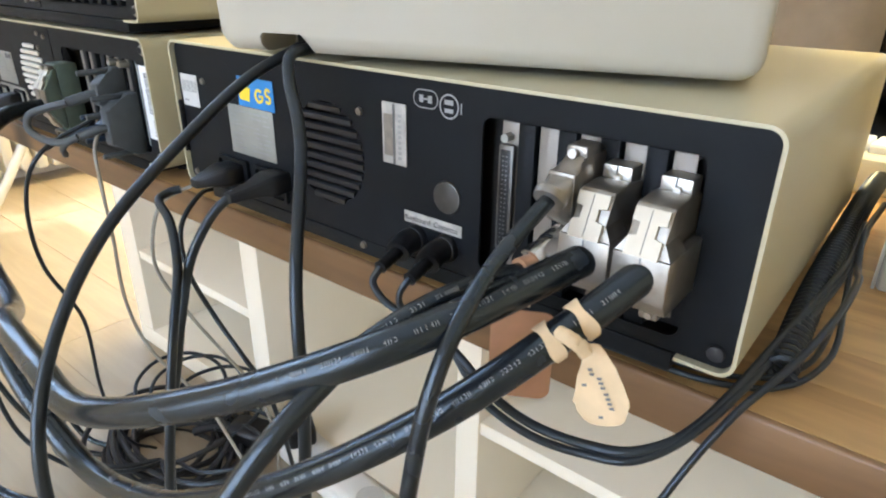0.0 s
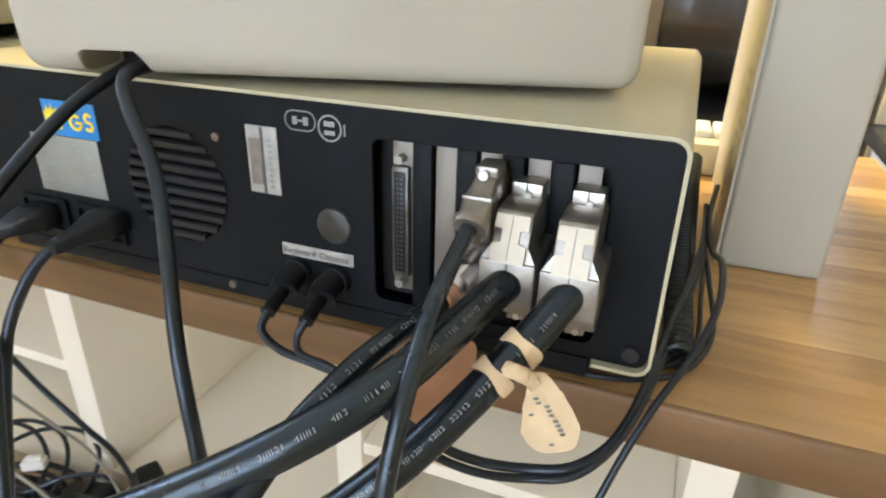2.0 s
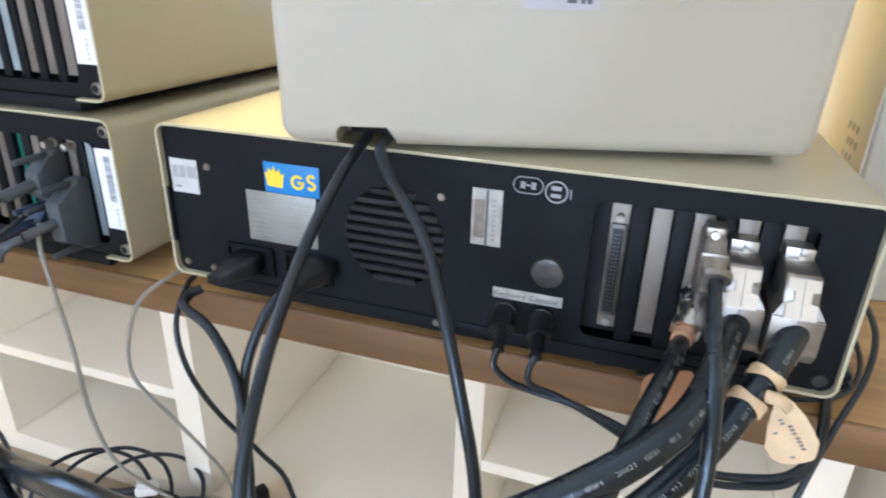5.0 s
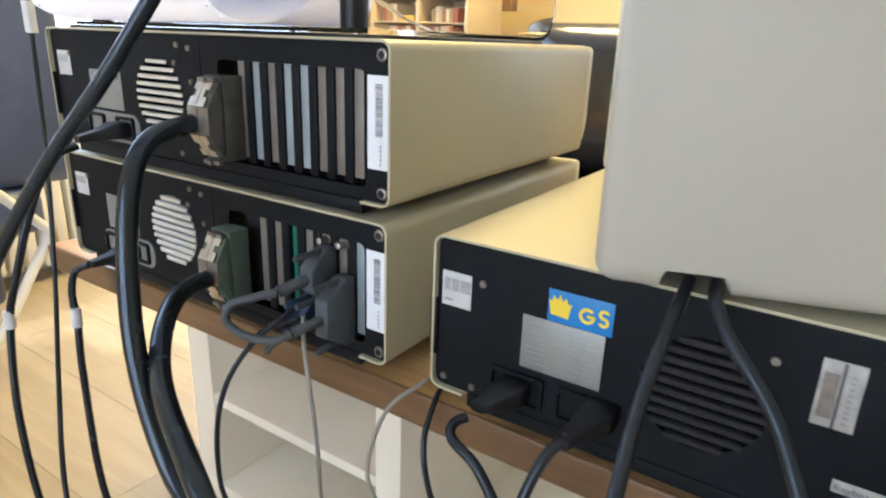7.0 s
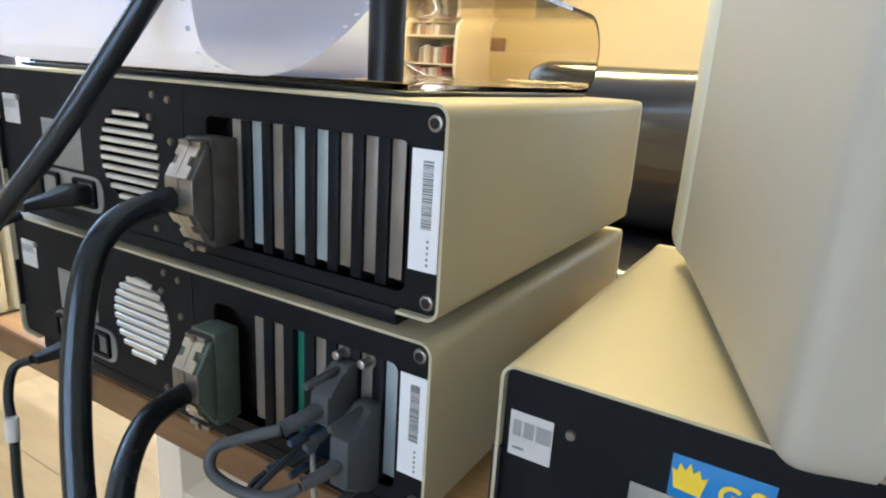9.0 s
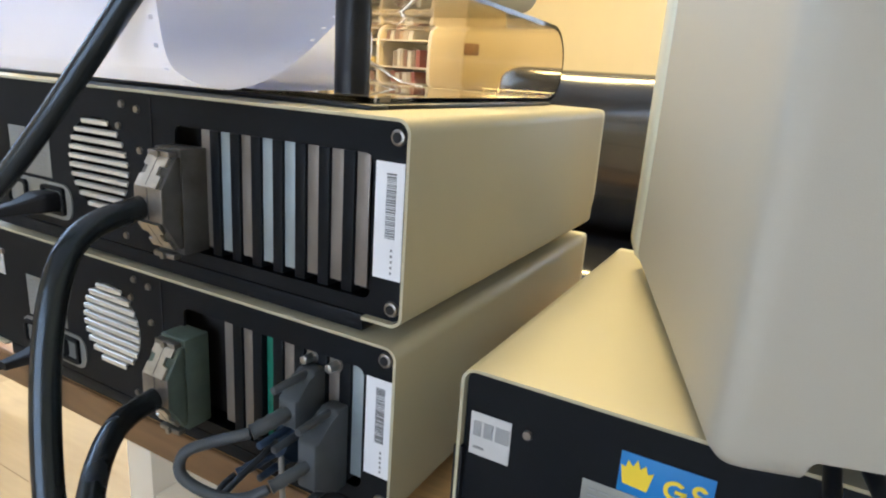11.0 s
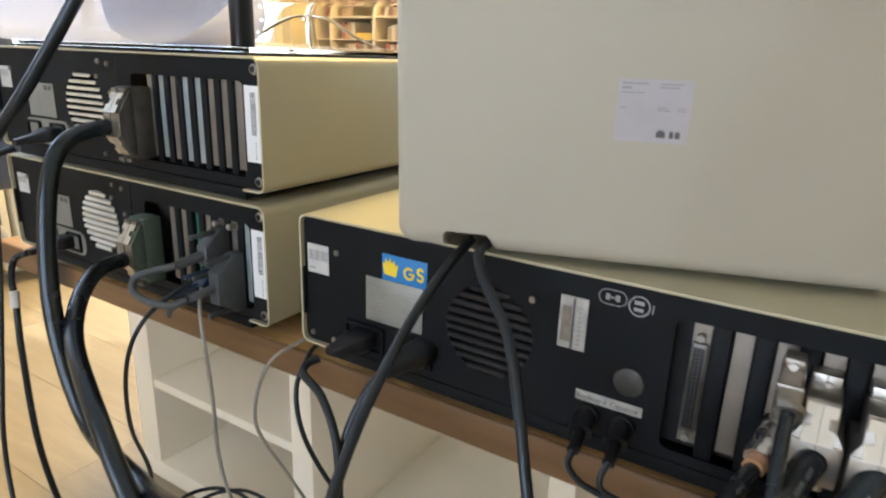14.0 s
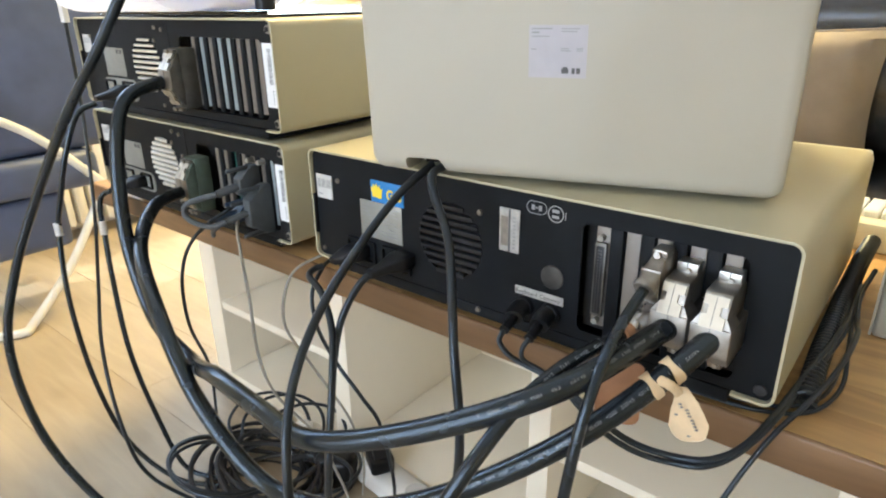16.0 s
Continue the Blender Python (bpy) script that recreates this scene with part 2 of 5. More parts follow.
M["purple"] = material("purple_blue_plastic", (0.09, 0.10, 0.30), 0.4, vary=0.06)
M["smoke"] = clear("smoked_acrylic", (0.86, 0.78, 0.64))
M["glass"] = clear("window_glass", (0.96, 0.98, 1.0), 0.0)
M["day"] = glowing("daylight_outside", (0.66, 0.80, 1.0), 5.0)
# glow for the diffuser of the added ceiling lamp
M["lampglow"] = glowing("added_lamp_diffuser", (1.0, 0.80, 0.50), 6.0)
M["butcher"] = wood("oiled_wood", (0.66, 0.415, 0.165), (0.43, 0.235, 0.080), "x", 11, 0.36, 0.13, 0.10, 0.80)
M["shelfwhite"] = material("melamine_white", (0.92, 0.84, 0.68), 0.45, vary=0.02, scale=5, bump=0.02)
M["edgewood"] = wood("dark_edge_wood", (0.235, 0.130, 0.054), (0.108, 0.052, 0.019), "x", 13, 0.42, 0.12, 0.2)
M["shelfcream"] = material("cream_shelf_paint", (0.66, 0.58, 0.44), 0.6, vary=0.03, scale=5)
M["gap"] = material("dark_joint", (0.16, 0.11, 0.06), 0.8, vary=0.1)
M["oak"] = wood("pale_laminate", (0.42, 0.35, 0.245), (0.34, 0.27, 0.175), "x", 9, 0.40, 0.045, 0.9, 0.95)
M["shelfwood"] = wood("beech_shelf", (0.62, 0.42, 0.20), (0.48, 0.30, 0.13), "x", 8, 0.5, 0.05)
BOOKS = [material("book_cloth", c, 0.6, vary=0.08, scale=40) for c in ((0.34, 0.10, 0.07), (0.42, 0.26, 0.14), (0.62, 0.55, 0.42), (0.30, 0.22, 0.14), (0.24, 0.13, 0.08), (0.66, 0.58, 0.46), (0.48, 0.38, 0.26))]


# ---------------------------------------------------------------- building helpers
def link(name, bm, mat, parent=None, smooth=True):
    me = bpy.data.meshes.new(name)
    bmesh.ops.recalc_face_normals(bm, faces=bm.faces)
    bm.to_mesh(me)
    bm.free()
    me.materials.append(M[mat] if isinstance(mat, str) else mat)
    if smooth:
        me.shade_smooth()
        me.set_sharp_from_angle(angle=radians(35))
    ob = new(name, me)
    if parent is not None:
        ob.parent = parent
    return ob


def part(name, bm, mat, parent, label="", smooth=True):
    ob = link(name, bm, mat, parent, smooth)
    if label:
        tagged(ob, label)
    return ob


def thing(name, label, category, group="", kind="", at=(0, 0, 0), turn=0):
    ob = new(name)
    ob.empty_display_size = 0.05
    ob.matrix_basis = pose(*at, 0, 0, turn)
    return tagged(ob, label, category, group, kind)


def box(lo, hi, bevel=0.0, bm=None, seg=2):
    bm = bm or bmesh.new()
    made = bmesh.ops.create_cube(bm, size=1)["verts"]
    lo, hi = Vector(lo), Vector(hi)
    for v in made:
        v.co = Vector(((v.co[i] + 0.5) * (hi[i] - lo[i]) + lo[i] for i in range(3)))
    if bevel:
        edges = {e for v in made for e in v.link_edges}
        bmesh.ops.bevel(bm, geom=list(edges), offset=bevel, segments=seg, affect="EDGES", profile=0.5)
    return bm


def cyl(a, b, r0, r1=None, seg=20, bm=None, bevel=0.0):
    bm = bm or bmesh.new()
    a, b = Vector(a), Vector(b)
    r1 = r0 if r1 is None else r1
    m = Matrix.Translation((a + b) / 2) @ (b - a).to_track_quat("Z", "Y").to_matrix().to_4x4()
    made = bmesh.ops.create_cone(bm, cap_ends=True, segments=seg, radius1=r0, radius2=r1, depth=(b - a).length, matrix=m)["verts"]
    if bevel:
        caps = [f for f in {f for v in made for f in v.link_faces} if len(f.verts) > 4]
        bmesh.ops.bevel(bm, geom=list({e for f in caps for e in f.edges}), offset=bevel, segments=2, affect="EDGES", profile=0.5)
    return bm


def glide(pts, n=7):
    """A smooth line through the points."""
    p = [Vector(q) for q in pts]
    p = [2 * p[0] - p[1]] + p + [2 * p[-1] - p[-2]]
    out = []
    for i in range(1, len(p) - 2):
        a, b, c, d = p[i - 1:i + 3]
        for k in range(n):
            u = k / n
            out.append(0.5 * (2 * b + (c - a) * u + (2 * a - 5 * b + 4 * c - d) * u * u + (3 * b - a - 3 * c + d) * u ** 3))
    return out + [p[-2]]


def tube(pts, r, seg=12, n=7, bm=None, flat=1.0, ridges=0):
    bm = bm or bmesh.new()
    line = glide(pts, n)
    side = None
    rings = []
    for i, q in enumerate(line):
        d = (line[min(i + 1, len(line) - 1)] - line[max(i - 1, 0)]).normalized()
        if side is None:
            side = d.orthogonal().normalized()
        side = (side - d * side.dot(d)).normalized()
        up = d.cross(side)
        rr = r * (0.86 if ridges and i % 2 else 1.0)
        rings.append([bm.verts.new(q + rr * (math.cos(2 * math.pi * k / seg) * side + flat * math.sin(2 * math.pi * k / seg) * up)) for k in range(seg)])
    for a, b in zip(rings, rings[1:]):
        for k in range(seg):
            bm.faces.new((a[k], a[(k + 1) % seg], b[(k + 1) % seg], b[k]))
    bm.faces.new(rings[0][::-1])
    bm.faces.new(rings[-1])
    return bm


def loft(loops, bm=None, caps=True):
    bm = bm or bmesh.new()
    rings = [[bm.verts.new(p) for p in loop] for loop in loops]
    n = len(rings[0])
    for a, b in zip(rings, rings[1:]):
        for k in range(n):
            bm.faces.new((a[k], a[(k + 1) % n], b[(k + 1) % n], b[k]))
    if caps:
        bm.faces.new(rings[0][::-1])
        bm.faces.new(rings[-1])
    return bm


def round_rect(w0, w1, h0, h1, r, n=5):
    """A rounded rectangle, anticlockwise from the lower right."""
    out = []
    for cx, cy, a0 in ((w1 - r, h0 + r, -90), (w1 - r, h1 - r, 0), (w0 + r, h1 - r, 90), (w0 + r, h0 + r, 180)):
        for k in range(n + 1):
            a = radians(a0 + 90 * k / n)
            out.append((cx + r * math.cos(a), cy + r * math.sin(a)))
    return out


def inside(p, poly):
    hit = False
    for (x0, y0), (x1, y1) in zip(poly, poly[1:] + poly[:1]):
        if (y0 > p[1]) != (y1 > p[1]) and p[0] < (x1 - x0) * (p[1] - y0) / (y1 - y0) + x0:
            hit = not hit
    return hit


def pierced(outline, holes, y, thick):
    """An upright plate in the xz plane whose face lies at y, with holes through it."""
    from mathutils.geometry import delaunay_2d_cdt
    pts, faces = [], []
    for loop in [outline] + holes:
        faces.append(list(range(len(pts), len(pts) + len(loop))))
        pts += [Vector(q) for q in loop]
    edges = [(f[i], f[(i + 1) % len(f)]) for f in faces for i in range(len(f))]
    vs, _, fs, *_ = delaunay_2d_cdt(pts, edges, [], 0, 1e-6)
    bm = bmesh.new()
    front = [bm.verts.new((v.x, y, v.y)) for v in vs]
    keep = []
    for f in fs:
        c = sum((vs[i] for i in f), Vector((0, 0))) / len(f)
        if inside(c, outline) and not any(inside(c, h) for h in holes):
            keep.append(bm.faces.new([front[i] for i in f]))
    for v in list(bm.verts):
        if not v.link_faces:
            bm.verts.remove(v)
    ret = bmesh.ops.extrude_face_region(bm, geom=keep)
    for v in ret["geom"]:
        if isinstance(v, bmesh.types.BMVert):
            v.co.y += thick
    return bm


def circle(cx, cy, r, n=32):
    return [(cx + r * math.cos(2 * math.pi * k / n), cy + r * math.sin(2 * math.pi * k / n)) for k in range(n)]


def words(text, size, m, mat, parent, name="lettering"):
    cu = bpy.data.curves.new("lettering", "FONT")
    cu.body, cu.size, cu.extrude = text, size, 0.0001
    tmp = new("lettering_source", cu)
    me = bpy.data.meshes.new_from_object(tmp.evaluated_get(bpy.context.evaluated_depsgraph_get()))
    bpy.data.objects.remove(tmp)
    me.transform(m)
    me.materials.clear()
    me.materials.append(M[mat])
    ob = new(name, me)
    ob.parent = parent
    return ob


def bars(rows, y, parent, mat, thick=0.0003):
    """Flat printed bars (x0, x1, z0, z1) as one mesh on an upright face at y."""
    bm = bmesh.new()
    for x0, x1, z0, z1 in rows:
        box((x0, y - thick, z0), (x1, y, z1), bm=bm)
    return tagged(part("print", bm, mat, parent, smooth=False), kind="stuff")


def cap_screw(x, z, y, parent, r=0.0029):
    bm = cyl((x, y, z), (x, y - 0.0018, z), r, r * 0.85, 16)
    box((x - r * 0.7, y - 0.0020, z - 0.0004), (x + r * 0.7, y - 0.0017, z + 0.0004), bm=bm)
    box((x - 0.0004, y - 0.0020, z - r * 0.7), (x + 0.0004, y - 0.0017, z + r * 0.7), bm=bm)
    return part("screw", bm, "cast", parent)


# ---------------------------------------------------------------- the room
TOP = 0.766          # top of the wooden counter
FLOOR = 0.306        # floor level
REAR = 0.2895        # rear plane of the system units


def room():
    x0, x1, y0, y1, f, h = -2.42, 2.6, -2.2, 3.4, FLOOR, FLOOR + 2.55
    tagged(link("floor", box((x0, y0, f - 0.12), (x1, y1, f - 0.0015)), "gap"), "pale oak laminate floor laid in planks", "floor", kind="structure")
    tagged(link("ceiling", box((x0, y0, h), (x1, y1, h + 0.12)), "ceil"), "plain white painted ceiling", "ceiling", kind="structure")
    tagged(link("wall_east", box((x1, y0, f), (x1 + 0.15, y1, h)), "wall"), "warm cream plaster wall", "wall", kind="structure")

    # west, south and north walls have a window each; the south one is added, unseen
    def holed(name, axis, at, a0, a1, w0, w1, z0, z1, label):
        bm = bmesh.new()
        for lo, hi in (((a0, f), (w0, h)), ((w1, f), (a1, h)), ((w0, f), (w1, z0)), ((w0, z1), (w1, h))):
            if axis == "x":
                box((at - 0.15, lo[0], lo[1]), (at, hi[0], hi[1]), bm=bm)
            else:
                box((lo[0], at - 0.15, lo[1]), (hi[0], at, hi[1]), bm=bm)
        tagged(link(name, bm, "wall"), label, "wall", kind="structure")
    holed("wall_west", "x", x0, y0, y1, *WEST, "warm cream plaster wall with a wide window")
    holed("wall_south", "y", y0, x0, x1, *SOUTH_ADDED, "unseen warm cream plaster wall with an added window")
    holed("wall_north", "y", y1 + 0.15, x0, x1, *NORTH, "warm cream plaster wall with a window behind the bookshelf")
    # the second window is unseen, added with its backdrop to go with the south lamp
    for name, axis, at, (w0, w1, z0, z1) in (("window_1", "x", x0 - 0.08, WEST), ("window_2", "y", y0 - 0.08, SOUTH_ADDED), ("window_3", "y", y1 + 0.08, NORTH)):
        w = thing(name, "white framed window with bright daylight outside", "window", kind="structure")

        def bx(u0, u1, za, zb, d0, d1):
            return box((at + d0, u0, za), (at + d1, u1, zb), 0.004) if axis == "x" else box((u0, at + d0, za), (u1, at + d1, zb), 0.004)
        mid = (w0 + w1) / 2
        for u0, u1, za, zb in ((w0, w1, z0, z0 + 0.06), (w0, w1, z1 - 0.06, z1), (w0, w0 + 0.06, z0 + 0.06, z1 - 0.06), (w1 - 0.06, w1, z0 + 0.06, z1 - 0.06), (mid - 0.04, mid + 0.04, z0 + 0.06, z1 - 0.06)):
            part("window_frame", bx(u0, u1, za, zb, -0.03, 0.03), "white", w)
        for u0, u1 in ((w0 + 0.06, mid - 0.04), (mid + 0.04, w1 - 0.06)):
            p = part("pane", bx(u0, u1, z0 + 0.06, z1 - 0.06, -0.004, 0.004), "glass", w)
            p.visible_shadow = False
        far = 0.9 if name == "window_3" else -0.9
        corners = [(w0 - 1.2, f - 0.2), (w1 + 1.2, f - 0.2), (w1 + 1.2, 2.55), (w0 - 1.2, 2.55)]
        # glowing sheet outside each window stands in for the sky
        bm = bmesh.new()
        bm.faces.new([bm.verts.new((at + far, u, z) if axis == "x" else (u, at + far, z)) for u, z in corners])
        tagged(link("backdrop_" + name[-1], bm, "day", smooth=False), "glowing pale backdrop for the daylight sky outside the window", "sky", kind="structure")
    # radiator under the west window
    rad = thing("radiator", "white ribbed steel radiator under the window", "radiator")
    for k in range(34):
        y = 0.05 + k * 0.046
        part("rib", box((x0 + 0.05, y, f + 0.05), (x0 + 0.15, y + 0.034, f + 0.50), 0.010), "radiator", rad)
    for z in (0.09, 0.46):
        part("header_pipe", cyl((x0 + 0.10, 0.05, f + z), (x0 + 0.10, 1.60, f + z), 0.016), "radiator", rad)
    for y in (0.20, 1.45):
        part("foot", box((x0 + 0.07, y, f), (x0 + 0.13, y + 0.03, f + 0.07), 0.003), "radiator", rad)
    tagged(link("baseboard", box((x0, y0, f), (x0 + 0.015, y1, f + 0.07), 0.003), "white"), "white painted baseboard", "baseboard", kind="structure")
    # added ceiling lamp, out of view, a body for the warm light above
    lamp = thing("added_ceiling_lamp", "added flat white ceiling lamp with a warm diffuser, out of view", "lamp")
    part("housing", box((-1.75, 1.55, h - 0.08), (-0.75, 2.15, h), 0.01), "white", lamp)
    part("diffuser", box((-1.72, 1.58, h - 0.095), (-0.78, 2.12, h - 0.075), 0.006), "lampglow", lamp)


WEST = (-0.35, 2.15, 0.95, 2.45)
# opening of the added, unseen south window
SOUTH_ADDED = (-1.8, 0.6, 0.42, 2.40)
NORTH = (0.40, 1.90, 1.10, 2.40)
room()


# ---------------------------------------------------------------- counter and shelf
def counter():
    c = thing("wooden_countertop", "oiled brown solid wood countertop with staves and knots, on white shelves", "countertop")
    rng = random.Random(5)
    y0, depth = 0.2995, 0.6065
    # strip along the edge, in a darker wood tone than the staves
    bm = box((-1.19, 0.2960, TOP - 0.0325), (0.175, y0 - 0.0002, TOP - 0.0002))
    ed = [e for e in bm.edges if all(abs(v.co.y - 0.2960) < 1e-6 for v in e.verts) and abs(e.verts[0].co.x - e.verts[1].co.x) > 0.01]
    bmesh.ops.bevel(bm, geom=ed, offset=0.0028, segments=3, affect="EDGES", profile=0.5)
    part("edge_strip", bm, "edgewood", c, "strip along the edge in a darker wood tone")
    n = 13
    wid = depth / n
    for k in range(n):
        x = -1.19
        while x < 0.175:
            length = rng.uniform(0.45, 0.95)
            xe = min(0.175, x + length)
            if 0.175 - xe < 0.12:
                xe = 0.175
            lo, hi = (x, y0 + k * wid, TOP - 0.0325), (xe - 0.0004, y0 + (k + 1) * wid - 0.0003, TOP)
            bm = box(lo, hi)
            part("stave", bm, "butcher", c)
            x = xe
    return c


counter()


def shelf():
    s = thing("white_shelf_unit", "white open shelf unit with square compartments under the countertop", "shelf")
    zt, f = TOP - 0.0330, FLOOR
    y0, y1 = 0.440, 0.825
    ups = ((-1.113, -1.063), (-0.7330, -0.6930), (-0.3420, -0.3110), (-0.0040, 0.0330), (0.1250, 0.1650))
    part("top_board", box((-1.113, y0, zt - 0.034), (0.165, y1, zt), 0.0012), "shelfwhite", s)
    part("bottom_board", box((-1.113, y0, f + 0.001), (0.165, y1, f + 0.036), 0.0012), "shelfwhite", s)
    for a, b in ups:
        part("upright", box((a, y0 + 0.0006, f + 0.0362), (b, y1, zt - 0.0342), 0.0012), "shelfwhite", s)
    for k, z in ((0, 0.492), (2, 0.508)):
        part("shelf_board", box((ups[k][1] + 0.0003, y0 + 0.003, z), (ups[k + 1][0] - 0.0003, y1, z + 0.016), 0.001), "shelfwhite", s)
    part("back_panel", box((-1.113, y1 + 0.0005, f), (0.165, y1 + 0.010, zt)), "shelfwhite", s)
    return s


shelf()


# ---------------------------------------------------------------- system units
def fan_grille(u, cx, cz, r, mat, panel_y, tall=1.0):
    # near-black disc stands in for the shade behind the fan slats
    part("fan_well_shade", cyl((cx, panel_y + 0.030, cz), (cx, panel_y + 0.0335, cz), r + 0.004, seg=32), "dark", u)
    n = 10
    for k in range(n):
        z = cz - r + (k + 0.5) * 2 * r / n
        half = math.sqrt(max(0, r * r - (z - cz) ** 2)) + 0.0005
        bm = bmesh.new()
        prof = [(-0.0015, 0.0012), (0.0004, 0.0022), (0.0030, 0.0022), (0.0055, 0.0012), (0.0055, 0.0004), (0.0030, 0.0010), (0.0004, 0.0004), (-0.0012, -0.0022)]
        loft([[(cx - half, panel_y + a, z + tall * b) for a, b in prof], [(cx + half, panel_y + a, z + tall * b) for a, b in prof]], bm)
        part("slat", bm, mat, u, smooth=False)


def inlet(u, x0, x1, z0, z1, y):
    part("power_inlet", pierced(round_rect(x0, x1, z0, z1, 0.003), [round_rect(x0 + 0.003, x1 - 0.003, z0 + 0.003, z1 - 0.003, 0.002)], y - 0.003, 0.006), "panel", u)


def system_unit(x0, z0, label, holes, fan, slots, cover_h=0.127, shape_foot=0.018, width=0.5, depth=0.375):
    """A flat desktop computer case: cover, rear panel, bezel, feet. z0: the lower lip of the cover."""
    u = thing("system_unit", label, "computer", group="desktop computers")
    x1, z1, r, t = x0 + width, z0 + cover_h, 0.009, 0.0020
    yr, yf = REAR - 0.0045, REAR + depth
    # cover: a folded sheet, open below
    def path(o):
        pts = [(x0 + 0.030, z0 + o)]
        for cx, cz, a0 in ((x0 + r, z0 + r, 270), (x0 + r, z1 - r, 180), (x1 - r, z1 - r, 90), (x1 - r, z0 + r, 0)):
            for k in range(7):
                a = radians(a0 - 15 * k)
                pts.append((cx + (r - o) * math.cos(a), cz + (r - o) * math.sin(a)))
        return pts + [(x1 - 0.030, z0 + o)]
    outer, inner = path(0), path(t)
    loop = outer + inner[::-1]
    bm = bmesh.new()
    rings = [[bm.verts.new((p[0], y, p[1])) for p in loop] for y in (yr, yf)]
    n = len(loop)
    for k in range(n):
        bm.faces.new((rings[0][k], rings[0][(k + 1) % n], rings[1][(k + 1) % n], rings[1][k]))
    m = len(outer)
    for ring in rings:
        for k in range(m - 1):
            bm.faces.new((ring[k], ring[k + 1], ring[n - 2 - k], ring[n - 1 - k]))
    part("cover", bm, "cream", u)
    # rear panel with its openings
    out = round_rect(x0 + t + 0.0004, x1 - t - 0.0004, z0 + t + 0.0004, z1 - t - 0.0004, r - t)
    part("rear_panel", pierced(out, holes + ([circle(*fan[:3])] if fan else []), REAR, 0.0015), "panel", u)
    part("chassis", box((x0 + 0.032, REAR, z0 - 0.010), (x1 - 0.032, yf - 0.01, z0 + t - 0.0006), 0.001), "panel", u)
    # dark box added inside the case to stop light and hide the empty interior
    part("added_dark_box", box((x0 + 0.004, REAR + 0.036, z0 + 0.004), (x1 - 0.004, yf - 0.004, z1 - 0.004)), "dark", u)
    # front bezel
    prof = [(yf + 0.0002, z0 + 0.006), (yf + 0.014, z0 + 0.012), (yf + 0.022, z0 + 0.030), (yf + 0.022, z1 - 0.006), (yf + 0.018, z1 - 0.001), (yf + 0.0002, z1 - 0.001)]
    bm = loft([[(x0 + 0.001, a, b) for a, b in prof], [(x1 - 0.003, a, b) for a, b in prof]])
    bmesh.ops.bevel(bm, geom=list(bm.edges), offset=0.0045, segments=3, affect="EDGES", profile=0.5)
    part("bezel", bm, "bezel", u)
    for fx in (x0 + 0.06, x1 - 0.06):
        for fy in (REAR + 0.05, yf - 0.03):
            part("foot", cyl((fx, fy, z0 - 0.009), (fx, fy, z0 - shape_foot), 0.011, 0.009, 16), "rubber", u)
    return u


def bracket(u, x0, x1, z0, z1, y, mat):
    bm = box((x0, y, z0), (x1, y + 0.0012, z1), 0.0003)
    box((x0, y + 0.0013, z1 - 0.003), (x1, y + 0.010, z1 - 0.0018), bm=bm)
    return part("slot_bracket", bm, mat, u)


def barcode(u, x0, x1, z0, z1, y, seed, name="label_sticker"):
    rng = random.Random(seed)
    st = part(name, box((x0, y - 0.0004, z0), (x1, y, z1)), "paper", u, "white barcode sticker")
    rows = []
    w, h = x1 - x0, z1 - z0
    z = z0 + 0.36 * h
    while z < z1 - 0.09 * h:
        d = rng.choice((0.0004, 0.0006, 0.0010))
        rows.append((x0 + 0.40 * w, x0 + 0.74 * w, z, z + d))
        z += d + rng.choice((0.0004, 0.0006, 0.0008))
    for k in range(5):
        rows.append((x0 + 0.62 * w, x0 + 0.68 * w, z0 + (0.05 + 0.05 * k) * h, z0 + (0.07 + 0.05 * k) * h))
    bars(rows, y - 0.0005, st, "ink_mid")
    return st


def printed_plate(u, x0, x1, z0, z1, y, seed, mat="foil", rows=9, ink="ink_soft"):
    rng = random.Random(seed)
    st = part("rating_plate", box((x0, y - 0.0005, z0), (x1, y, z1), 0.0002), mat, u, "grey printed rating plate")
    w, h = x1 - x0, z1 - z0
    out = []
    for k in range(rows):
        z = z1 - h * (0.10 + 0.84 * k / rows)
        x = x0 + 0.06 * w
        while x < x1 - 0.12 * w:
            d = rng.uniform(0.04, 0.16) * w
            if rng.random() < 0.7:
                out.append((x, min(x + d, x1 - 0.05 * w), z - 0.0012, z))
            x += d + 0.03 * w
    bars(out, y - 0.0006, st, ink)
    return st


# --- the unit that carries the monitor
A0, AZ = -0.5475, 0.787
slots_a = round_rect(-0.2120, -0.0840, 0.7975, 0.8950, 0.006)
unit_a = system_unit(A0, AZ, "cream desktop computer with black rear panel, under the monitor", [slots_a], (-0.3500, 0.848, 0.0380), None, depth=0.322, width=0.4950)
fan_grille(unit_a, -0.3500, 0.848, 0.0375, "slat_black", REAR)
# dark sheet in place of the unlit hollow behind the slots
part("slot_well_shade", box((-0.214, REAR + 0.016, 0.7955), (-0.082, REAR + 0.020, 0.897)), "dark", unit_a)
for bx0 in (-0.2015, -0.1765, -0.1520, -0.1270, -0.1020):
    bracket(unit_a, bx0, bx0 + 0.0115, 0.8050, 0.8935, REAR + 0.005, "bracket")
for bx0 in (-0.1890, -0.1640, -0.1395, -0.1145):
    part("slot_divider", box((bx0, REAR + 0.0025, 0.797), (bx0 + 0.0108, REAR + 0.012, 0.8940), 0.0006), "panel", unit_a)
for sx, sz in ((-0.3145, 0.8835), (-0.3160, 0.7845), (-0.506, 0.882), (-0.511, 0.7955), (-0.537, 0.797)):
    cap_screw(sx, sz, REAR, unit_a)
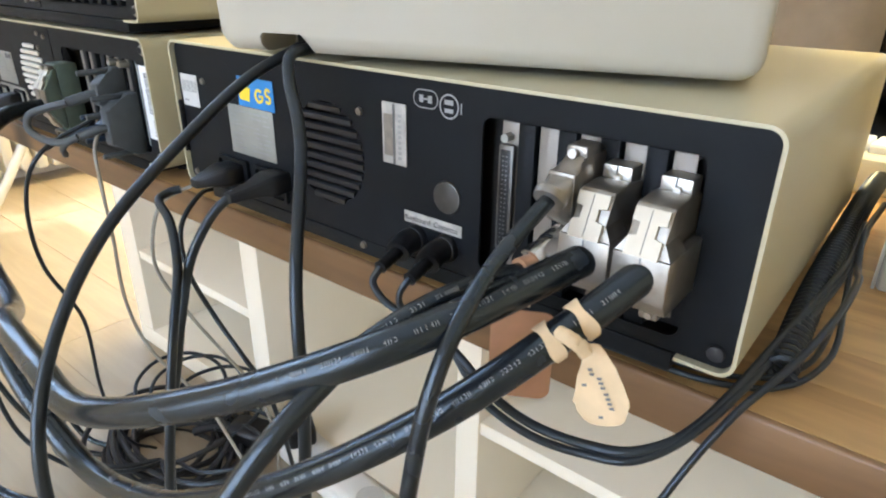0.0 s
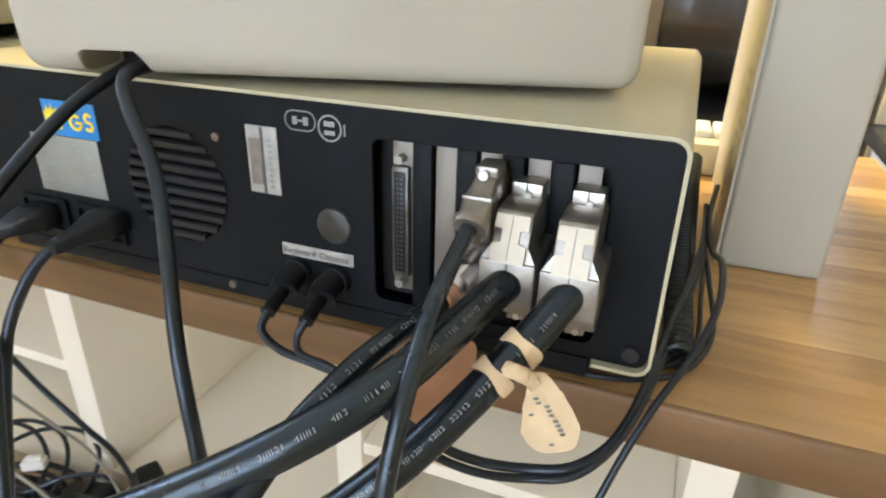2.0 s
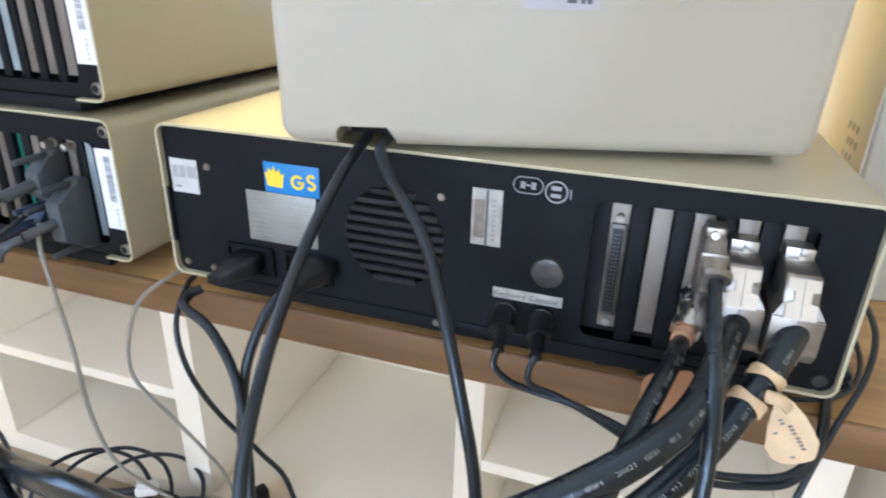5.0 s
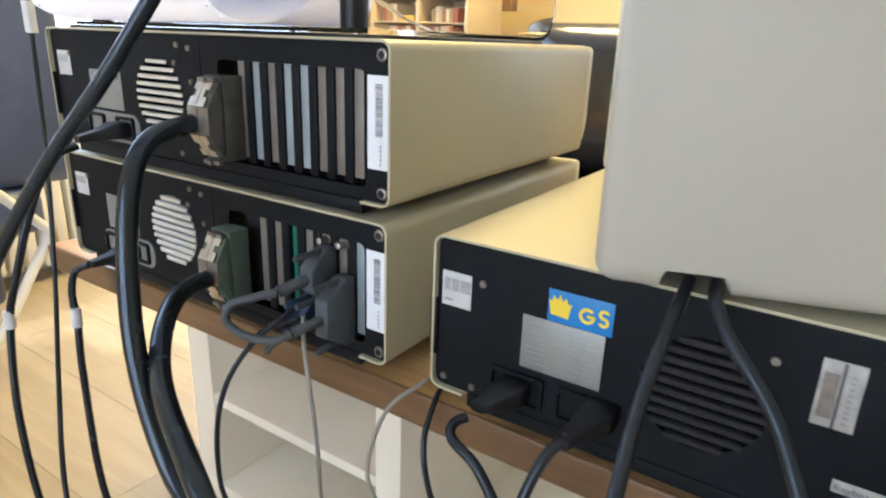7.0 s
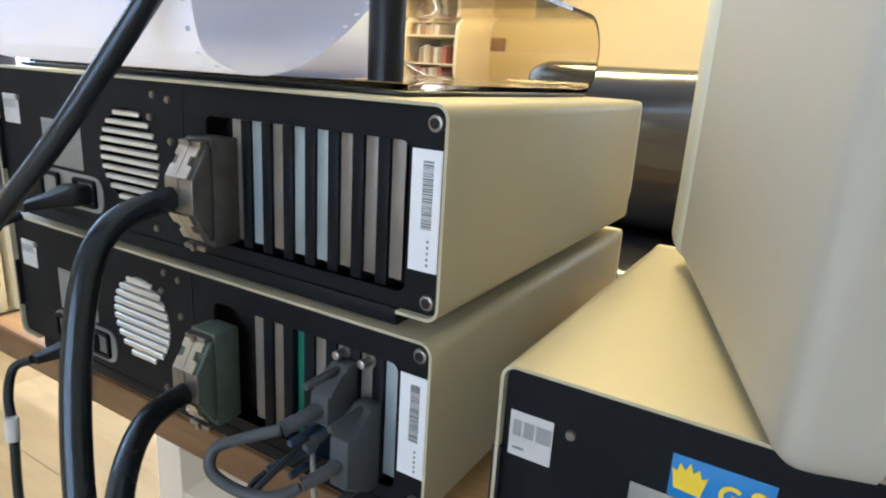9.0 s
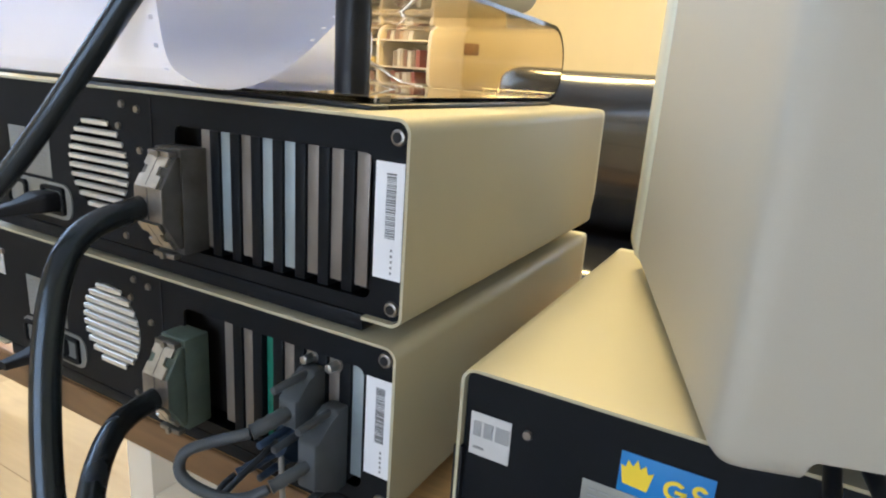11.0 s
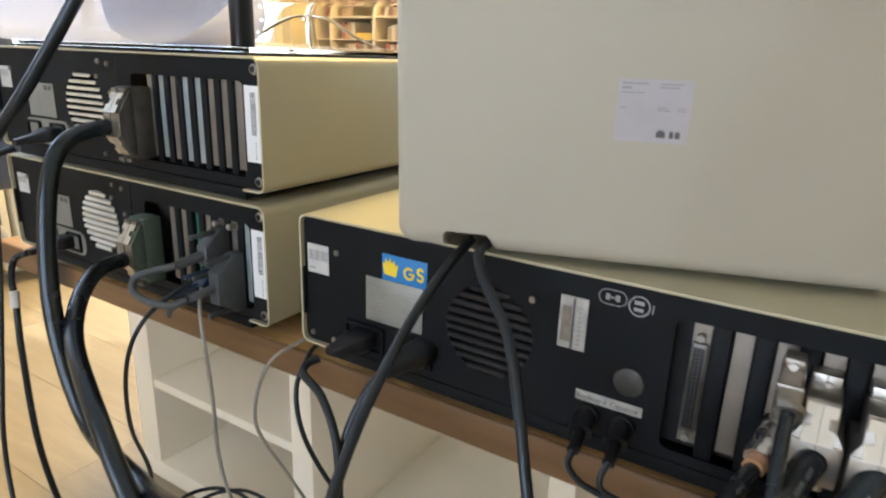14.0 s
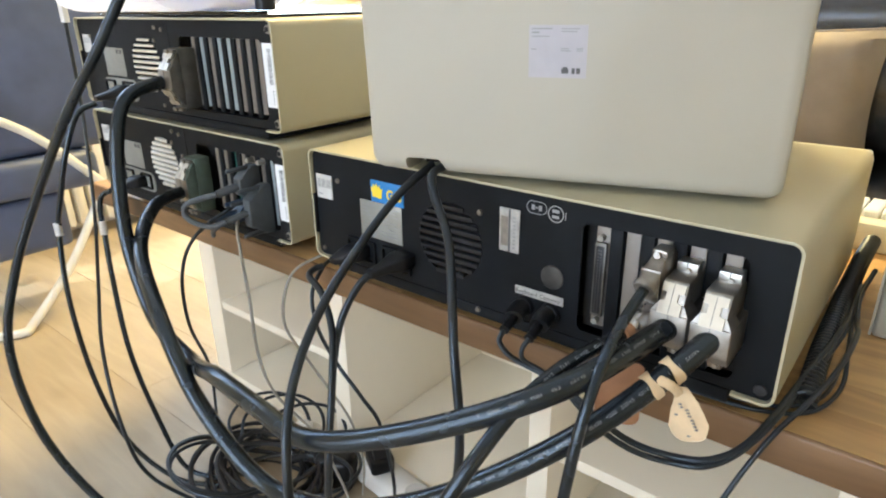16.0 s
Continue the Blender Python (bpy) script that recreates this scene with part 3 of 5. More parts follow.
part("corner_screw", cyl((-0.0635, REAR, 0.7975), (-0.0635, REAR - 0.0025, 0.7975), 0.0048, 0.0044, 20, bevel=0.0008), "rubber", unit_a)
part("round_plug_cover", cyl((-0.2375, REAR, 0.8395), (-0.2375, REAR - 0.0014, 0.8395), 0.0112, 0.0106, 32, bevel=0.0004), "knockout", unit_a, "round dull black knock-out cover")
# writing over the two round sockets
st = part("socket_label", box((-0.2745, REAR - 0.0006, 0.8148), (-0.2255, REAR, 0.8228), 0.0002), "serial", unit_a, "pale strip lettered Keyboard Cassette")
words("Keyboard", 0.0057, pose(-0.2735, REAR - 0.0009, 0.8168, 90, 0, 0), "ink", st)
words("Cassette", 0.0057, pose(-0.2485, REAR - 0.0009, 0.8168, 90, 0, 0), "ink", st)
# stickers
st = part("maker_label", box((-0.5412, REAR - 0.0006, 0.8582), (-0.5157, REAR, 0.8857), 0.0002), "label", unit_a, "square white maker label with grey marks")
bars([(-0.5390, -0.5340, 0.871 + 0.0011 * k, 0.8716 + 0.0011 * k) for k in range(9)] + [(-0.5325, -0.5265, 0.871 + 0.0011 * k, 0.8716 + 0.0011 * k) for k in range(9)]
     + [(-0.5250, -0.5165, 0.871 + 0.0011 * k, 0.8716 + 0.0011 * k) for k in range(9)] + [(-0.5385, -0.5315, 0.8625, 0.8640)], REAR - 0.0007, st, "ink_soft")
printed_plate(unit_a, -0.4725, -0.4125, 0.8275, 0.8685, REAR, 3)
st = part("approval_sticker", box((-0.4545, REAR - 0.0008, 0.8690), (-0.4085, REAR, 0.8925), 0.0002), "blue", unit_a, "blue sticker with yellow approval marks")
crown = [(-0.4520, 0.8745), (-0.4395, 0.8735), (-0.4372, 0.8850), (-0.4400, 0.8835), (-0.4415, 0.8880), (-0.4440, 0.8850), (-0.4458, 0.8900), (-0.4478, 0.8855), (-0.4505, 0.8885), (-0.4515, 0.8840), (-0.4538, 0.8850)]
part("print", loft([[(x, REAR - 0.0008 - d, z) for x, z in crown] for d in (0.0001, 0.0004)]), "yellow", st, smooth=False)
def arc_band(cx, cz, r, a0, a1, parent, half=0.0011):
    loops = []
    for k in range(19):
        a = radians(a0 + (a1 - a0) * k / 18)
        loops.append([(cx + q * math.cos(a), y, cz + q * math.sin(a)) for q, y in ((r - half, REAR - 0.0009), (r + half, REAR - 0.0009), (r + half, REAR - 0.0012), (r - half, REAR - 0.0012))])
    return part("print", loft(loops), "yellow", parent, smooth=False)


arc_band(-0.4262, 0.8795, 0.0046, 45, 360, st)
part("print", box((-0.4262, REAR - 0.0012, 0.8784), (-0.4206, REAR - 0.0009, 0.8804)), "yellow", st, smooth=False)
arc_band(-0.4148, 0.8832, 0.0026, 20, 270, st)
arc_band(-0.4148, 0.8780, 0.0026, -160, 90, st)
# tall silver window label
st = part("serial_plate", box((-0.2925, REAR - 0.0012, 0.8530), (-0.2715, REAR, 0.8935), 0.0004), "serial", unit_a, "upright pale serial plate with two columns")
bars([(-0.2905, -0.2830, 0.8585, 0.8860)], REAR - 0.0013, st, "plate_brown")
bars([(-0.2825, -0.2808, 0.8535, 0.8930)], REAR - 0.0014, st, "ink")
bars([(-0.2780, -0.2755, 0.8570 + 0.0035 * k, 0.8588 + 0.0035 * k) for k in range(9)], REAR - 0.0013, st, "ink_soft")
# printed approval marks
def ring_mark(w0, w1, h0, h1, r, th, mat):
    bm = bmesh.new()
    a = round_rect(w0, w1, h0, h1, r, 8)
    b = round_rect(w0 + th, w1 - th, h0 + th, h1 - th, max(0.0005, r - th), 8)
    va = [bm.verts.new((p[0], REAR - 0.0003, p[1])) for p in a]
    vb = [bm.verts.new((p[0], REAR - 0.0003, p[1])) for p in b]
    for k in range(len(a)):
        bm.faces.new((va[k], va[(k + 1) % len(a)], vb[(k + 1) % len(a)], vb[k]))
    return part("approval_mark", bm, mat, unit_a, "silver printed approval mark", smooth=False)


mark = ring_mark(-0.2655, -0.2455, 0.8935, 0.9050, 0.0057, 0.0007, "ink_soft")
bars([(-0.2605, -0.2575, 0.8970, 0.9015), (-0.2535, -0.2505, 0.8970, 0.9015), (-0.2570, -0.2540, 0.8987, 0.8998)], REAR - 0.0001, mark, "ink_soft")
mark = ring_mark(-0.2445, -0.2295, 0.8895, 0.9045, 0.0075, 0.0010, "print")
bars([(-0.2405, -0.2340, 0.8980, 0.9008), (-0.2405, -0.2340, 0.8932, 0.8956), (-0.2282, -0.2275, 0.8935, 0.9000)], REAR - 0.0001, mark, "print")
inlet(unit_a, -0.496, -0.452, 0.7955, 0.822, REAR)
inlet(unit_a, -0.443, -0.401, 0.7955, 0.822, REAR)
part("side_strap", box((A0 - 0.0022, REAR - 0.004, 0.815), (A0 + 0.004, REAR + 0.004, 0.862), 0.001), "plug_black", unit_a, "black strip on the side edge")


def d_socket(u, x0, x1, z0, z1, y):
    xm, w = (x0 + x1) / 2, (x1 - x0)
    s = part("d_socket", box((x0, y - 0.004, z0 + 0.008), (x1, y, z1 - 0.008), 0.0015), "socket_shell", u, "long metal multi-pin socket")
    part("insert", box((x0 + 0.0018, y - 0.0045, z0 + 0.011), (x1 - 0.0018, y - 0.0030, z1 - 0.011), 0.0006), "plug_black", s)
    for z in (z0 + 0.004, z1 - 0.004):
        part("hex_post", cyl((xm, y, z), (xm, y - 0.006, z), 0.0028, seg=6), "foil", s)
    bm = bmesh.new()
    k = z0 + 0.014
    while k < z1 - 0.014:
        for dx in (-0.0012, 0.0012):
            cyl((xm + dx, y - 0.0044, k), (xm + dx, y - 0.0047, k), 0.0005, seg=6, bm=bm)
        k += 0.0028
    tagged(part("contacts", bm, "ink", s), kind="stuff")


d_socket(unit_a, -0.2010, -0.1905, 0.807, 0.889, REAR + 0.0045)


# --- the two stacked units
def stacked_unit(z0, label, foot, grow, slat):
    dz = z0 - 0.786
    x0 = -1.0825
    opening = round_rect(-0.790, -0.6215 + 0.8 * grow, 0.7985 + dz, 0.8885 + dz, 0.006)
    fan = (-0.882, 0.849 + dz, 0.0375)
    u = system_unit(x0, z0, label, [opening], fan, None, cover_h=0.1245, shape_foot=foot, width=0.487 + grow)
    # shade behind the slot opening, made as a near-black sheet
    part("slot_well_shade", box((-0.792, REAR + 0.020, 0.796 + dz), (-0.614, REAR + 0.024, 0.891 + dz)), "dark", u)
    part("seam", box((-0.8155, REAR - 0.0006, 0.791 + dz), (-0.8143, REAR, 0.9055 + dz)), "dark", u)
    for sx, sz in ((-0.8475, 0.8985), (-0.8300, 0.8960), (-0.8525, 0.8820), (-0.8525, 0.7965), (-0.8290, 0.8660), (-1.044, 0.8835)):
        cap_screw(sx, sz + dz, REAR, u)
    for sz in (0.8995, 0.7965):
        part("corner_screw", cyl((-0.6055 + grow, REAR, sz + dz), (-0.6055 + grow, REAR - 0.0025, sz + dz), 0.0052, 0.0046, 20, bevel=0.0008), "cast", u)
        # dark disc in place of the hollow in the screw head
        part("corner_socket", cyl((-0.6055 + grow, REAR - 0.0026, sz + dz), (-0.6055 + grow, REAR - 0.0030, sz + dz), 0.0030, seg=16), "dark", u)
    barcode(u, -0.6185 + 0.6 * grow, -0.5985 + 0.6 * grow, 0.8145 + dz, 0.8850 + dz, REAR, 7 + round(dz * 100))
    p = printed_plate(u, -1.008, -0.948, 0.829 + dz, 0.8690 + dz, REAR, 11, "foil", 8)
    bars([(-0.968, -0.961, 0.861 + dz, 0.8665 + dz), (-0.958, -0.952, 0.861 + dz, 0.8665 + dz)], REAR - 0.0007, p, "ink")
    st = part("maker_label", box((-1.0705, REAR - 0.0006, 0.8600 + dz), (-1.0440, REAR, 0.8860 + dz), 0.0002), "label", u, "square pale maker label")
    bars([(-1.069, -1.048, 0.874 + dz + 0.0016 * k, 0.8748 + dz + 0.0016 * k) for k in range(5)], REAR - 0.0007, st, "ink_soft")
    pl = part("inlet_plate", pierced(round_rect(-1.022, -0.922, 0.795 + dz, 0.826 + dz, 0.012), [], REAR - 0.0012, 0.0012), "foil", u, "grey metal plate round the power sockets")
    inlet(u, -1.016, -0.985, 0.799 + dz, 0.823 + dz, REAR - 0.001)
    inlet(u, -0.962, -0.930, 0.799 + dz, 0.823 + dz, REAR - 0.001)
    part("side_strap", box((x0 - 0.0022, REAR - 0.004, 0.815 + dz), (x0 + 0.004, REAR + 0.004, 0.862 + dz), 0.001), "plug_black", u, "black strip on the side edge")
    fan_grille(u, fan[0], fan[1], 0.037, "slat_metal", REAR, slat)
    return u, dz


unit_b, dzb = stacked_unit(0.786, "cream desktop computer with black rear panel, bottom of the stack", 0.020, 0.003, 1.12)
unit_t, dzt = stacked_unit(0.9235, "cream desktop computer with metal slot covers, top of the stack", 0.013, 0.0055, 0.85)
for k, mat in enumerate(("bracket", "bracket_blue", "bracket", "bracket_blue", "bracket_blue", "bracket", "bracket", "bracket")):
    bx = -0.7673 + 0.01933 * k
    bracket(unit_t, bx, bx + 0.0095, 0.804 + dzt, 0.8885 + dzt, REAR + 0.004, mat)
    if k < 7:
        part("slot_divider", box((bx + 0.0100, REAR + 0.0022, 0.799 + dzt), (bx + 0.0188, REAR + 0.012, 0.8880 + dzt), 0.0006), "panel", unit_t)
for k, mat in enumerate(("bracket", "bracket", "pcb", "bracket", "bracket", "bracket", "bracket_blue")):
    bx = -0.7500 + 0.01985 * k
    bracket(unit_b, bx, bx + 0.0095, 0.804 + dzb, 0.8875 + dzb, REAR + 0.004 + (0.003 if mat == "pcb" else 0), mat)
    part("slot_divider", box((bx + 0.0100, REAR + 0.0022, 0.799 + dzb), (bx + 0.0193, REAR + 0.012, 0.8880 + dzb), 0.0006), "panel", unit_b)


for bx in (-0.6640, -0.6430):
    part("jack_post", cyl((bx, REAR + 0.005, 0.8835), (bx, REAR - 0.007, 0.8835), 0.0036, 0.0032, 6, bevel=0.0004), "steel", unit_b)
    part("jack_washer", cyl((bx, REAR + 0.0038, 0.8835), (bx, REAR + 0.0020, 0.8835), 0.0052, seg=18), "cast", unit_b)


# ---------------------------------------------------------------- monitor
def monitor():
    m = thing("monitor", "cream cathode-ray monitor seen from behind, turned askew on the computer", "monitor")
    m.matrix_basis = pose(-0.4130, 0.2500, 0.9145, 1.7, 0, 17.3)
    W, H = 0.3460, 0.285
    LX, LZ = 0.1500, 0.0915     # rating label
    LEAN = 0.03
    n0, n1, nh = 0.040, 0.0695, 0.0115     # cable notch in the lower edge
    def outline(ins, w_extra, notch, low):
        r = 0.0125
        z0 = low + ins
        base = round_rect(ins - w_extra, W - ins + w_extra, z0, H - ins + w_extra * 0.4, r, 6)
        z = (nh + 0.006) if notch else z0
        return base + [(n0 - 0.003, z0), (n0, z), (n1, z), (n1 + 0.006, z0)]
    rows = [(0.0, 0.011, 0, True), (0.0015, 0.006, 0, True), (0.004, 0.003, 0, True), (0.008, 0.0008, 0, True), (0.014, 0.0, 0, True), (0.040, 0.0, 0.0008, True), (0.0405, 0.0, 0.0008, False), (0.285, 0.0, 0.008, False)]
    # the rear face leans out a little towards its top
    loops = [[(p[0], y - LEAN * p[1] * (1 - y / 0.285), p[1]) for p in outline(i, w, nt, 0.004)] for y, i, w, nt in rows]
    bm = loft(loops, caps=False)
    for ring in (0, len(loops) - 1):
        n = len(loops[0])
        bm.verts.ensure_lookup_table()
        bm.faces.new([bm.verts[ring * n + k] for k in range(n)])
    part("rear_housing", bm, "monitor", m)
    # near-black sheet for the shade at the end of the cable notch
    part("notch_shade", box((n0, 0.0395, 0.003), (n1, 0.0400, nh + 0.006)), "dark", m)
    bm = box((-0.011, 0.2855, 0.004), (W + 0.014, 0.345, H + 0.010), 0.012, seg=3)
    part("bezel", bm, "bezel", m)
    part("screen", box((0.03, 0.3455, 0.05), (W - 0.03, 0.350, H - 0.03), 0.002), "dark", m)
    part("base_foot", box((0.05, 0.06, -0.0055), (W - 0.05, 0.28, 0.0038), 0.001), "rubber", m)
    st = part("rating_label", box((LX, -0.0004, LZ), (LX + 0.045, 0.0, LZ + 0.039)), "lilac_label", m, "white printed rating label")
    st.matrix_basis = Matrix.Rotation(math.atan(LEAN), 4, "X")
    marks = [(0.002, 0.018, 0.0360, 0.0370), (0.002, 0.008, 0.0330, 0.0345), (0.002, 0.016, 0.0305, 0.0313), (0.025, 0.039, 0.0360, 0.0368), (0.025, 0.037, 0.0340, 0.0348), (0.002, 0.006, 0.0210, 0.0218), (0.025, 0.031, 0.0215, 0.0223), (0.037, 0.042, 0.0215, 0.0223), (0.025, 0.033, 0.0200, 0.0207), (0.037, 0.042, 0.0200, 0.0207)]
    bars([(LX + a, LX + b, LZ + c, LZ + d) for a, b, c, d in marks], -0.0005, st, "ink_soft")
    marks = [(0.026, 0.0315, 0.0035, 0.0070), (0.027, 0.0305, 0.0070, 0.0082), (0.034, 0.0365, 0.0033, 0.0075), (0.0375, 0.0405, 0.0033, 0.0075)]
    bars([(LX + a, LX + b, LZ + c, LZ + d) for a, b, c, d in marks], -0.0005, st, "ink")
    return m


monitor()


# ---------------------------------------------------------------- cables and plugs
def swept(name, pts, r, mat, label, group="", flat=1.0, n=7, seg=12):
    c = thing(name, label, "cable", group=group)
    part("sheath", tube(pts, r, seg, n, flat=flat), mat, c)
    return c


def side_profile(prof, x0, x1, bevel=0.0012):
    """A solid with the profile (y, z), between x0 and x1."""
    bm = loft([[(x0, a, b) for a, b in prof], [(x1, a, b) for a, b in prof]])
    if bevel:
        bmesh.ops.bevel(bm, geom=list(bm.edges), offset=bevel, segments=2, affect="EDGES", profile=0.5)
    return bm


def heavy_plug(c, x0, x1, face, zc, body):
    """A plastic multi-pin plug hood: front block with metal face, sloping shoulders with clamp plates, tabs, and a body behind. face: the y of its outer face."""
    back, hi, lo = REAR + 0.004, zc + 0.010, zc - 0.014
    part("hood", side_profile([(face, lo), (face, hi), (face + 0.012, hi + 0.020), (face + 0.0155, hi + 0.020), (face + 0.0155, lo - 0.020), (face + 0.012, lo - 0.020)], x0 + 0.001, x1 - 0.001), body, c)
    part("base", side_profile([(face + 0.0158, lo - 0.025), (face + 0.0158, hi + 0.025), (back, hi + 0.025), (back, lo - 0.025)], x0 + 0.0012, x1 - 0.0012, 0.001), body, c)
    xm, w = (x0 + x1) / 2, (x1 - x0)
    for sign, z0 in ((1, hi), (-1, lo)):
        clamp_plate(c, xm, 0.37 * w, face, z0, 0.020 * sign, "steel")
        tz = z0 + sign * 0.0235
        part("tab", box((x0 + 0.0035, face + 0.0085, tz - 0.004), (x1 - 0.0035, face + 0.0150, tz), 0.0010), "cast", c)
        part("clamp_screw", cyl((xm + 0.001, face + 0.0087, tz - 0.002), (xm + 0.001, face + 0.0060, tz - 0.002), 0.0022, seg=12), "cast", c)
    part("face_plate", box((x0 + 0.0005, face - 0.0012, lo + 0.0005), (x1 - 0.0005, face - 0.0001, hi - 0.0005), 0.0004), "cast", c)
    part("split_line", box((xm - 0.0003, face - 0.0016, lo + 0.001), (xm + 0.0003, face + 0.001, hi - 0.001)), "ink", c)


def clamp_plate(c, xm, half, face, z0, rise, mat, run=0.012):
    """A flat plate with a notch in each side, lying on a slope that leaves (face, z0)."""
    out = [(-half, -0.001), (half, -0.001), (half, 0.0075), (half * 0.52, 0.0085), (half * 0.52, 0.0145), (half, 0.0150), (half, 0.0215), (-half, 0.0215), (-half, 0.0150), (-half * 0.52, 0.0145), (-half * 0.52, 0.0085), (-half, 0.0075)]
    ln = math.hypot(run, rise)
    uy, uz = run / ln, rise / ln
    ny, nz = -abs(uz), uy * (1 if uz > 0 else -1)

    def at(p, up):
        return (xm + p[0], face + p[1] * uy + up * ny, z0 + p[1] * uz + up * nz)
    plate = part("clamp_plate", loft([[at(p, 0.0004) for p in out], [at(p, 0.0026) for p in out]]), mat, c, smooth=False)
    seam = [(-0.0002, 0.0), (0.0002, 0.0), (0.0002, 0.0208), (-0.0002, 0.0208)]
    part("seam", loft([[at(p, 0.0026) for p in seam], [at(p, 0.0028) for p in seam]]), "ink_mid", plate, smooth=False)


def cast_hood(c, x0, x1, face):
    """A cast metal plug hood: wide front block, narrow sloping neck with a notched clamp plate, and a split tab at the panel."""
    zb, zt, back, xm, n = 0.8270, 0.8560, REAR + 0.004, (x0 + x1) / 2, 0.0046
    part("hood", side_profile([(face, zb + 0.007), (face, zt), (back, zt), (back, zb), (face + 0.005, zb)], x0, x1, 0.0011), "cast", c)
    part("neck", side_profile([(face + 0.0008, zt + 0.0002), (face + 0.0108, zt + 0.0215), (REAR - 0.012, zt + 0.0225), (back, zt + 0.0205), (back, zt + 0.0002)], x0 + n, x1 - n, 0.0009), "cast", c)
    part("flare", loft([[(a, face + 0.001, zt + 0.0001), (b, face + 0.001, zt + 0.0001), (b, face + 0.020, zt + 0.0001), (a, face + 0.020, zt + 0.0001)] if z == 0 else
                        [(a + n, face + 0.0038, zt + z), (b - n, face + 0.0038, zt + z), (b - n, face + 0.020, zt + z), (a + n, face + 0.020, zt + z)]
                        for z, a, b in ((0, x0 + 0.0006, x1 - 0.0006), (0.0068, x0 + 0.0001, x1 - 0.0001))]), "cast", c)
    clamp_plate(c, xm, 0.0080, face + 0.0008, zt + 0.0002, 0.0213, "clip", 0.010)
    part("split_line", box((xm - 0.0003, face - 0.0004, zb + 0.008), (xm + 0.0003, face + 0.001, zt - 0.001)), "ink", c)
    tab = part("tab", box((xm - 0.0077, REAR - 0.0088, zt + 0.0195), (xm + 0.0077, back, zt + 0.0290), 0.0009), "steel", c)
    part("slit", box((xm - 0.0004, REAR - 0.0092, zt + 0.0240), (xm + 0.0004, REAR - 0.0080, zt + 0.0291)), "ink", tab)
    part("clamp_screw", cyl((xm + 0.0012, REAR - 0.0086, zt + 0.0232), (xm + 0.0012, REAR - 0.0112, zt + 0.0232), 0.0021, 0.0018, 14), "steel", c)
    part("lower_tab", box((xm - 0.001, face + 0.010, zb - 0.0065), (xm + 0.0085, back - 0.008, zb - 0.0002), 0.0012), "cast", c)
    part("lower_screw", cyl((xm + 0.0045, face + 0.0102, zb - 0.0034), (xm + 0.0045, face + 0.0078, zb - 0.0034), 0.0020, 0.0017, 14), "steel", c)


def print_on(c, pts, r, side, start, end, mat="print"):
    """Small pale printed strokes along a cable, in groups, on the side that looks along side."""
    line = glide(pts, 60)
    run = [0.0]
    for a, b in zip(line, line[1:]):
        run.append(run[-1] + (b - a).length)
    bm = bmesh.new()
    rng = random.Random(round(1000 * end))
    u, left, i = start, 5, 0
    while u < end:
        while run[i + 1] < u:
            i += 1
        d = (line[i + 1] - line[i]).normalized()
        sd = Vector(side)
        sd = (sd - d * sd.dot(d)).normalized()
        up = d.cross(sd)
        o = line[i] + d * (u - run[i])
        for dx, dy, l, h in rng.choice((((-0.0006, 0, 0.00016, 0.0011), (0.0005, 0, 0.00016, 0.0011)), ((0, 0.0009, 0.0006, 0.00016), (0, -0.0008, 0.0006, 0.00016), (-0.0005, 0, 0.00016, 0.0010)), ((0, 0, 0.00018, 0.0011),), ((-0.0005, 0, 0.00016, 0.0011), (0.0001, 0.0002, 0.0005, 0.00016)))):
            q = o + d * dx
            vs = []
            for a, b in ((-1, -1), (1, -1), (1, 1), (-1, 1)):
                w = (dy + b * h) / r
                vs.append(bm.verts.new(q + a * l * d + (r + 0.0002) * (math.cos(w) * sd + math.sin(w) * up)))
            bm.faces.new(vs)
        left -= 1
        u += 0.0021
        if not left:
            u, left = u + rng.uniform(0.003, 0.006), rng.randint(3, 6)
    tagged(part("print", bm, mat, c, smooth=False), kind="stuff")


K1 = [(-0.123, 0.256, 0.844), (-0.155, 0.159, 0.831), (-0.237, 0.110, 0.788), (-0.327, 0.086, 0.752), (-0.398, 0.088, 0.750), (-0.476, 0.097, 0.745), (-0.575, 0.126, 0.709), (-0.684, 0.142, 0.725), (-0.740, 0.155, 0.830), (-0.773, 0.195, 0.952), (-0.787, 0.273, 0.976)]
K2 = [(-0.093, 0.254, 0.846), (-0.112, 0.220, 0.824), (-0.151, 0.175, 0.784), (-0.210, 0.141, 0.735), (-0.275, 0.121, 0.691), (-0.354, 0.111, 0.651), (-0.443, 0.106, 0.638), (-0.531, 0.102, 0.695), (-0.621, 0.120, 0.765), (-0.710, 0.156, 0.800), (-0.768, 0.211, 0.826), (-0.786, 0.272, 0.829)]
THICK = 0.0083
c = swept("expansion_cable", K1, THICK, "cable", "thick glossy black cable joining two computers", "thick cables", n=12, seg=20)
cast_hood(c, -0.1372, -0.1102, 0.2510)
heavy_plug(c, -0.7905, -0.7615, 0.2560, 0.978, "plug_brown")
print_on(c, K1, THICK, (0.35, -0.75, 0.65), 0.02, 0.16, "ink_soft")
c = swept("expansion_cable", K2, THICK, "cable", "thick glossy black cable joining two computers, tagged", "thick cables", n=12, seg=20)
cast_hood(c, -0.1078, -0.0806, 0.2485)
heavy_plug(c, -0.7955, -0.7665, 0.2560, 0.838, "plug_green")
print_on(c, K2, THICK, (0.45, -0.65, 0.75), 0.018, 0.34, "print")

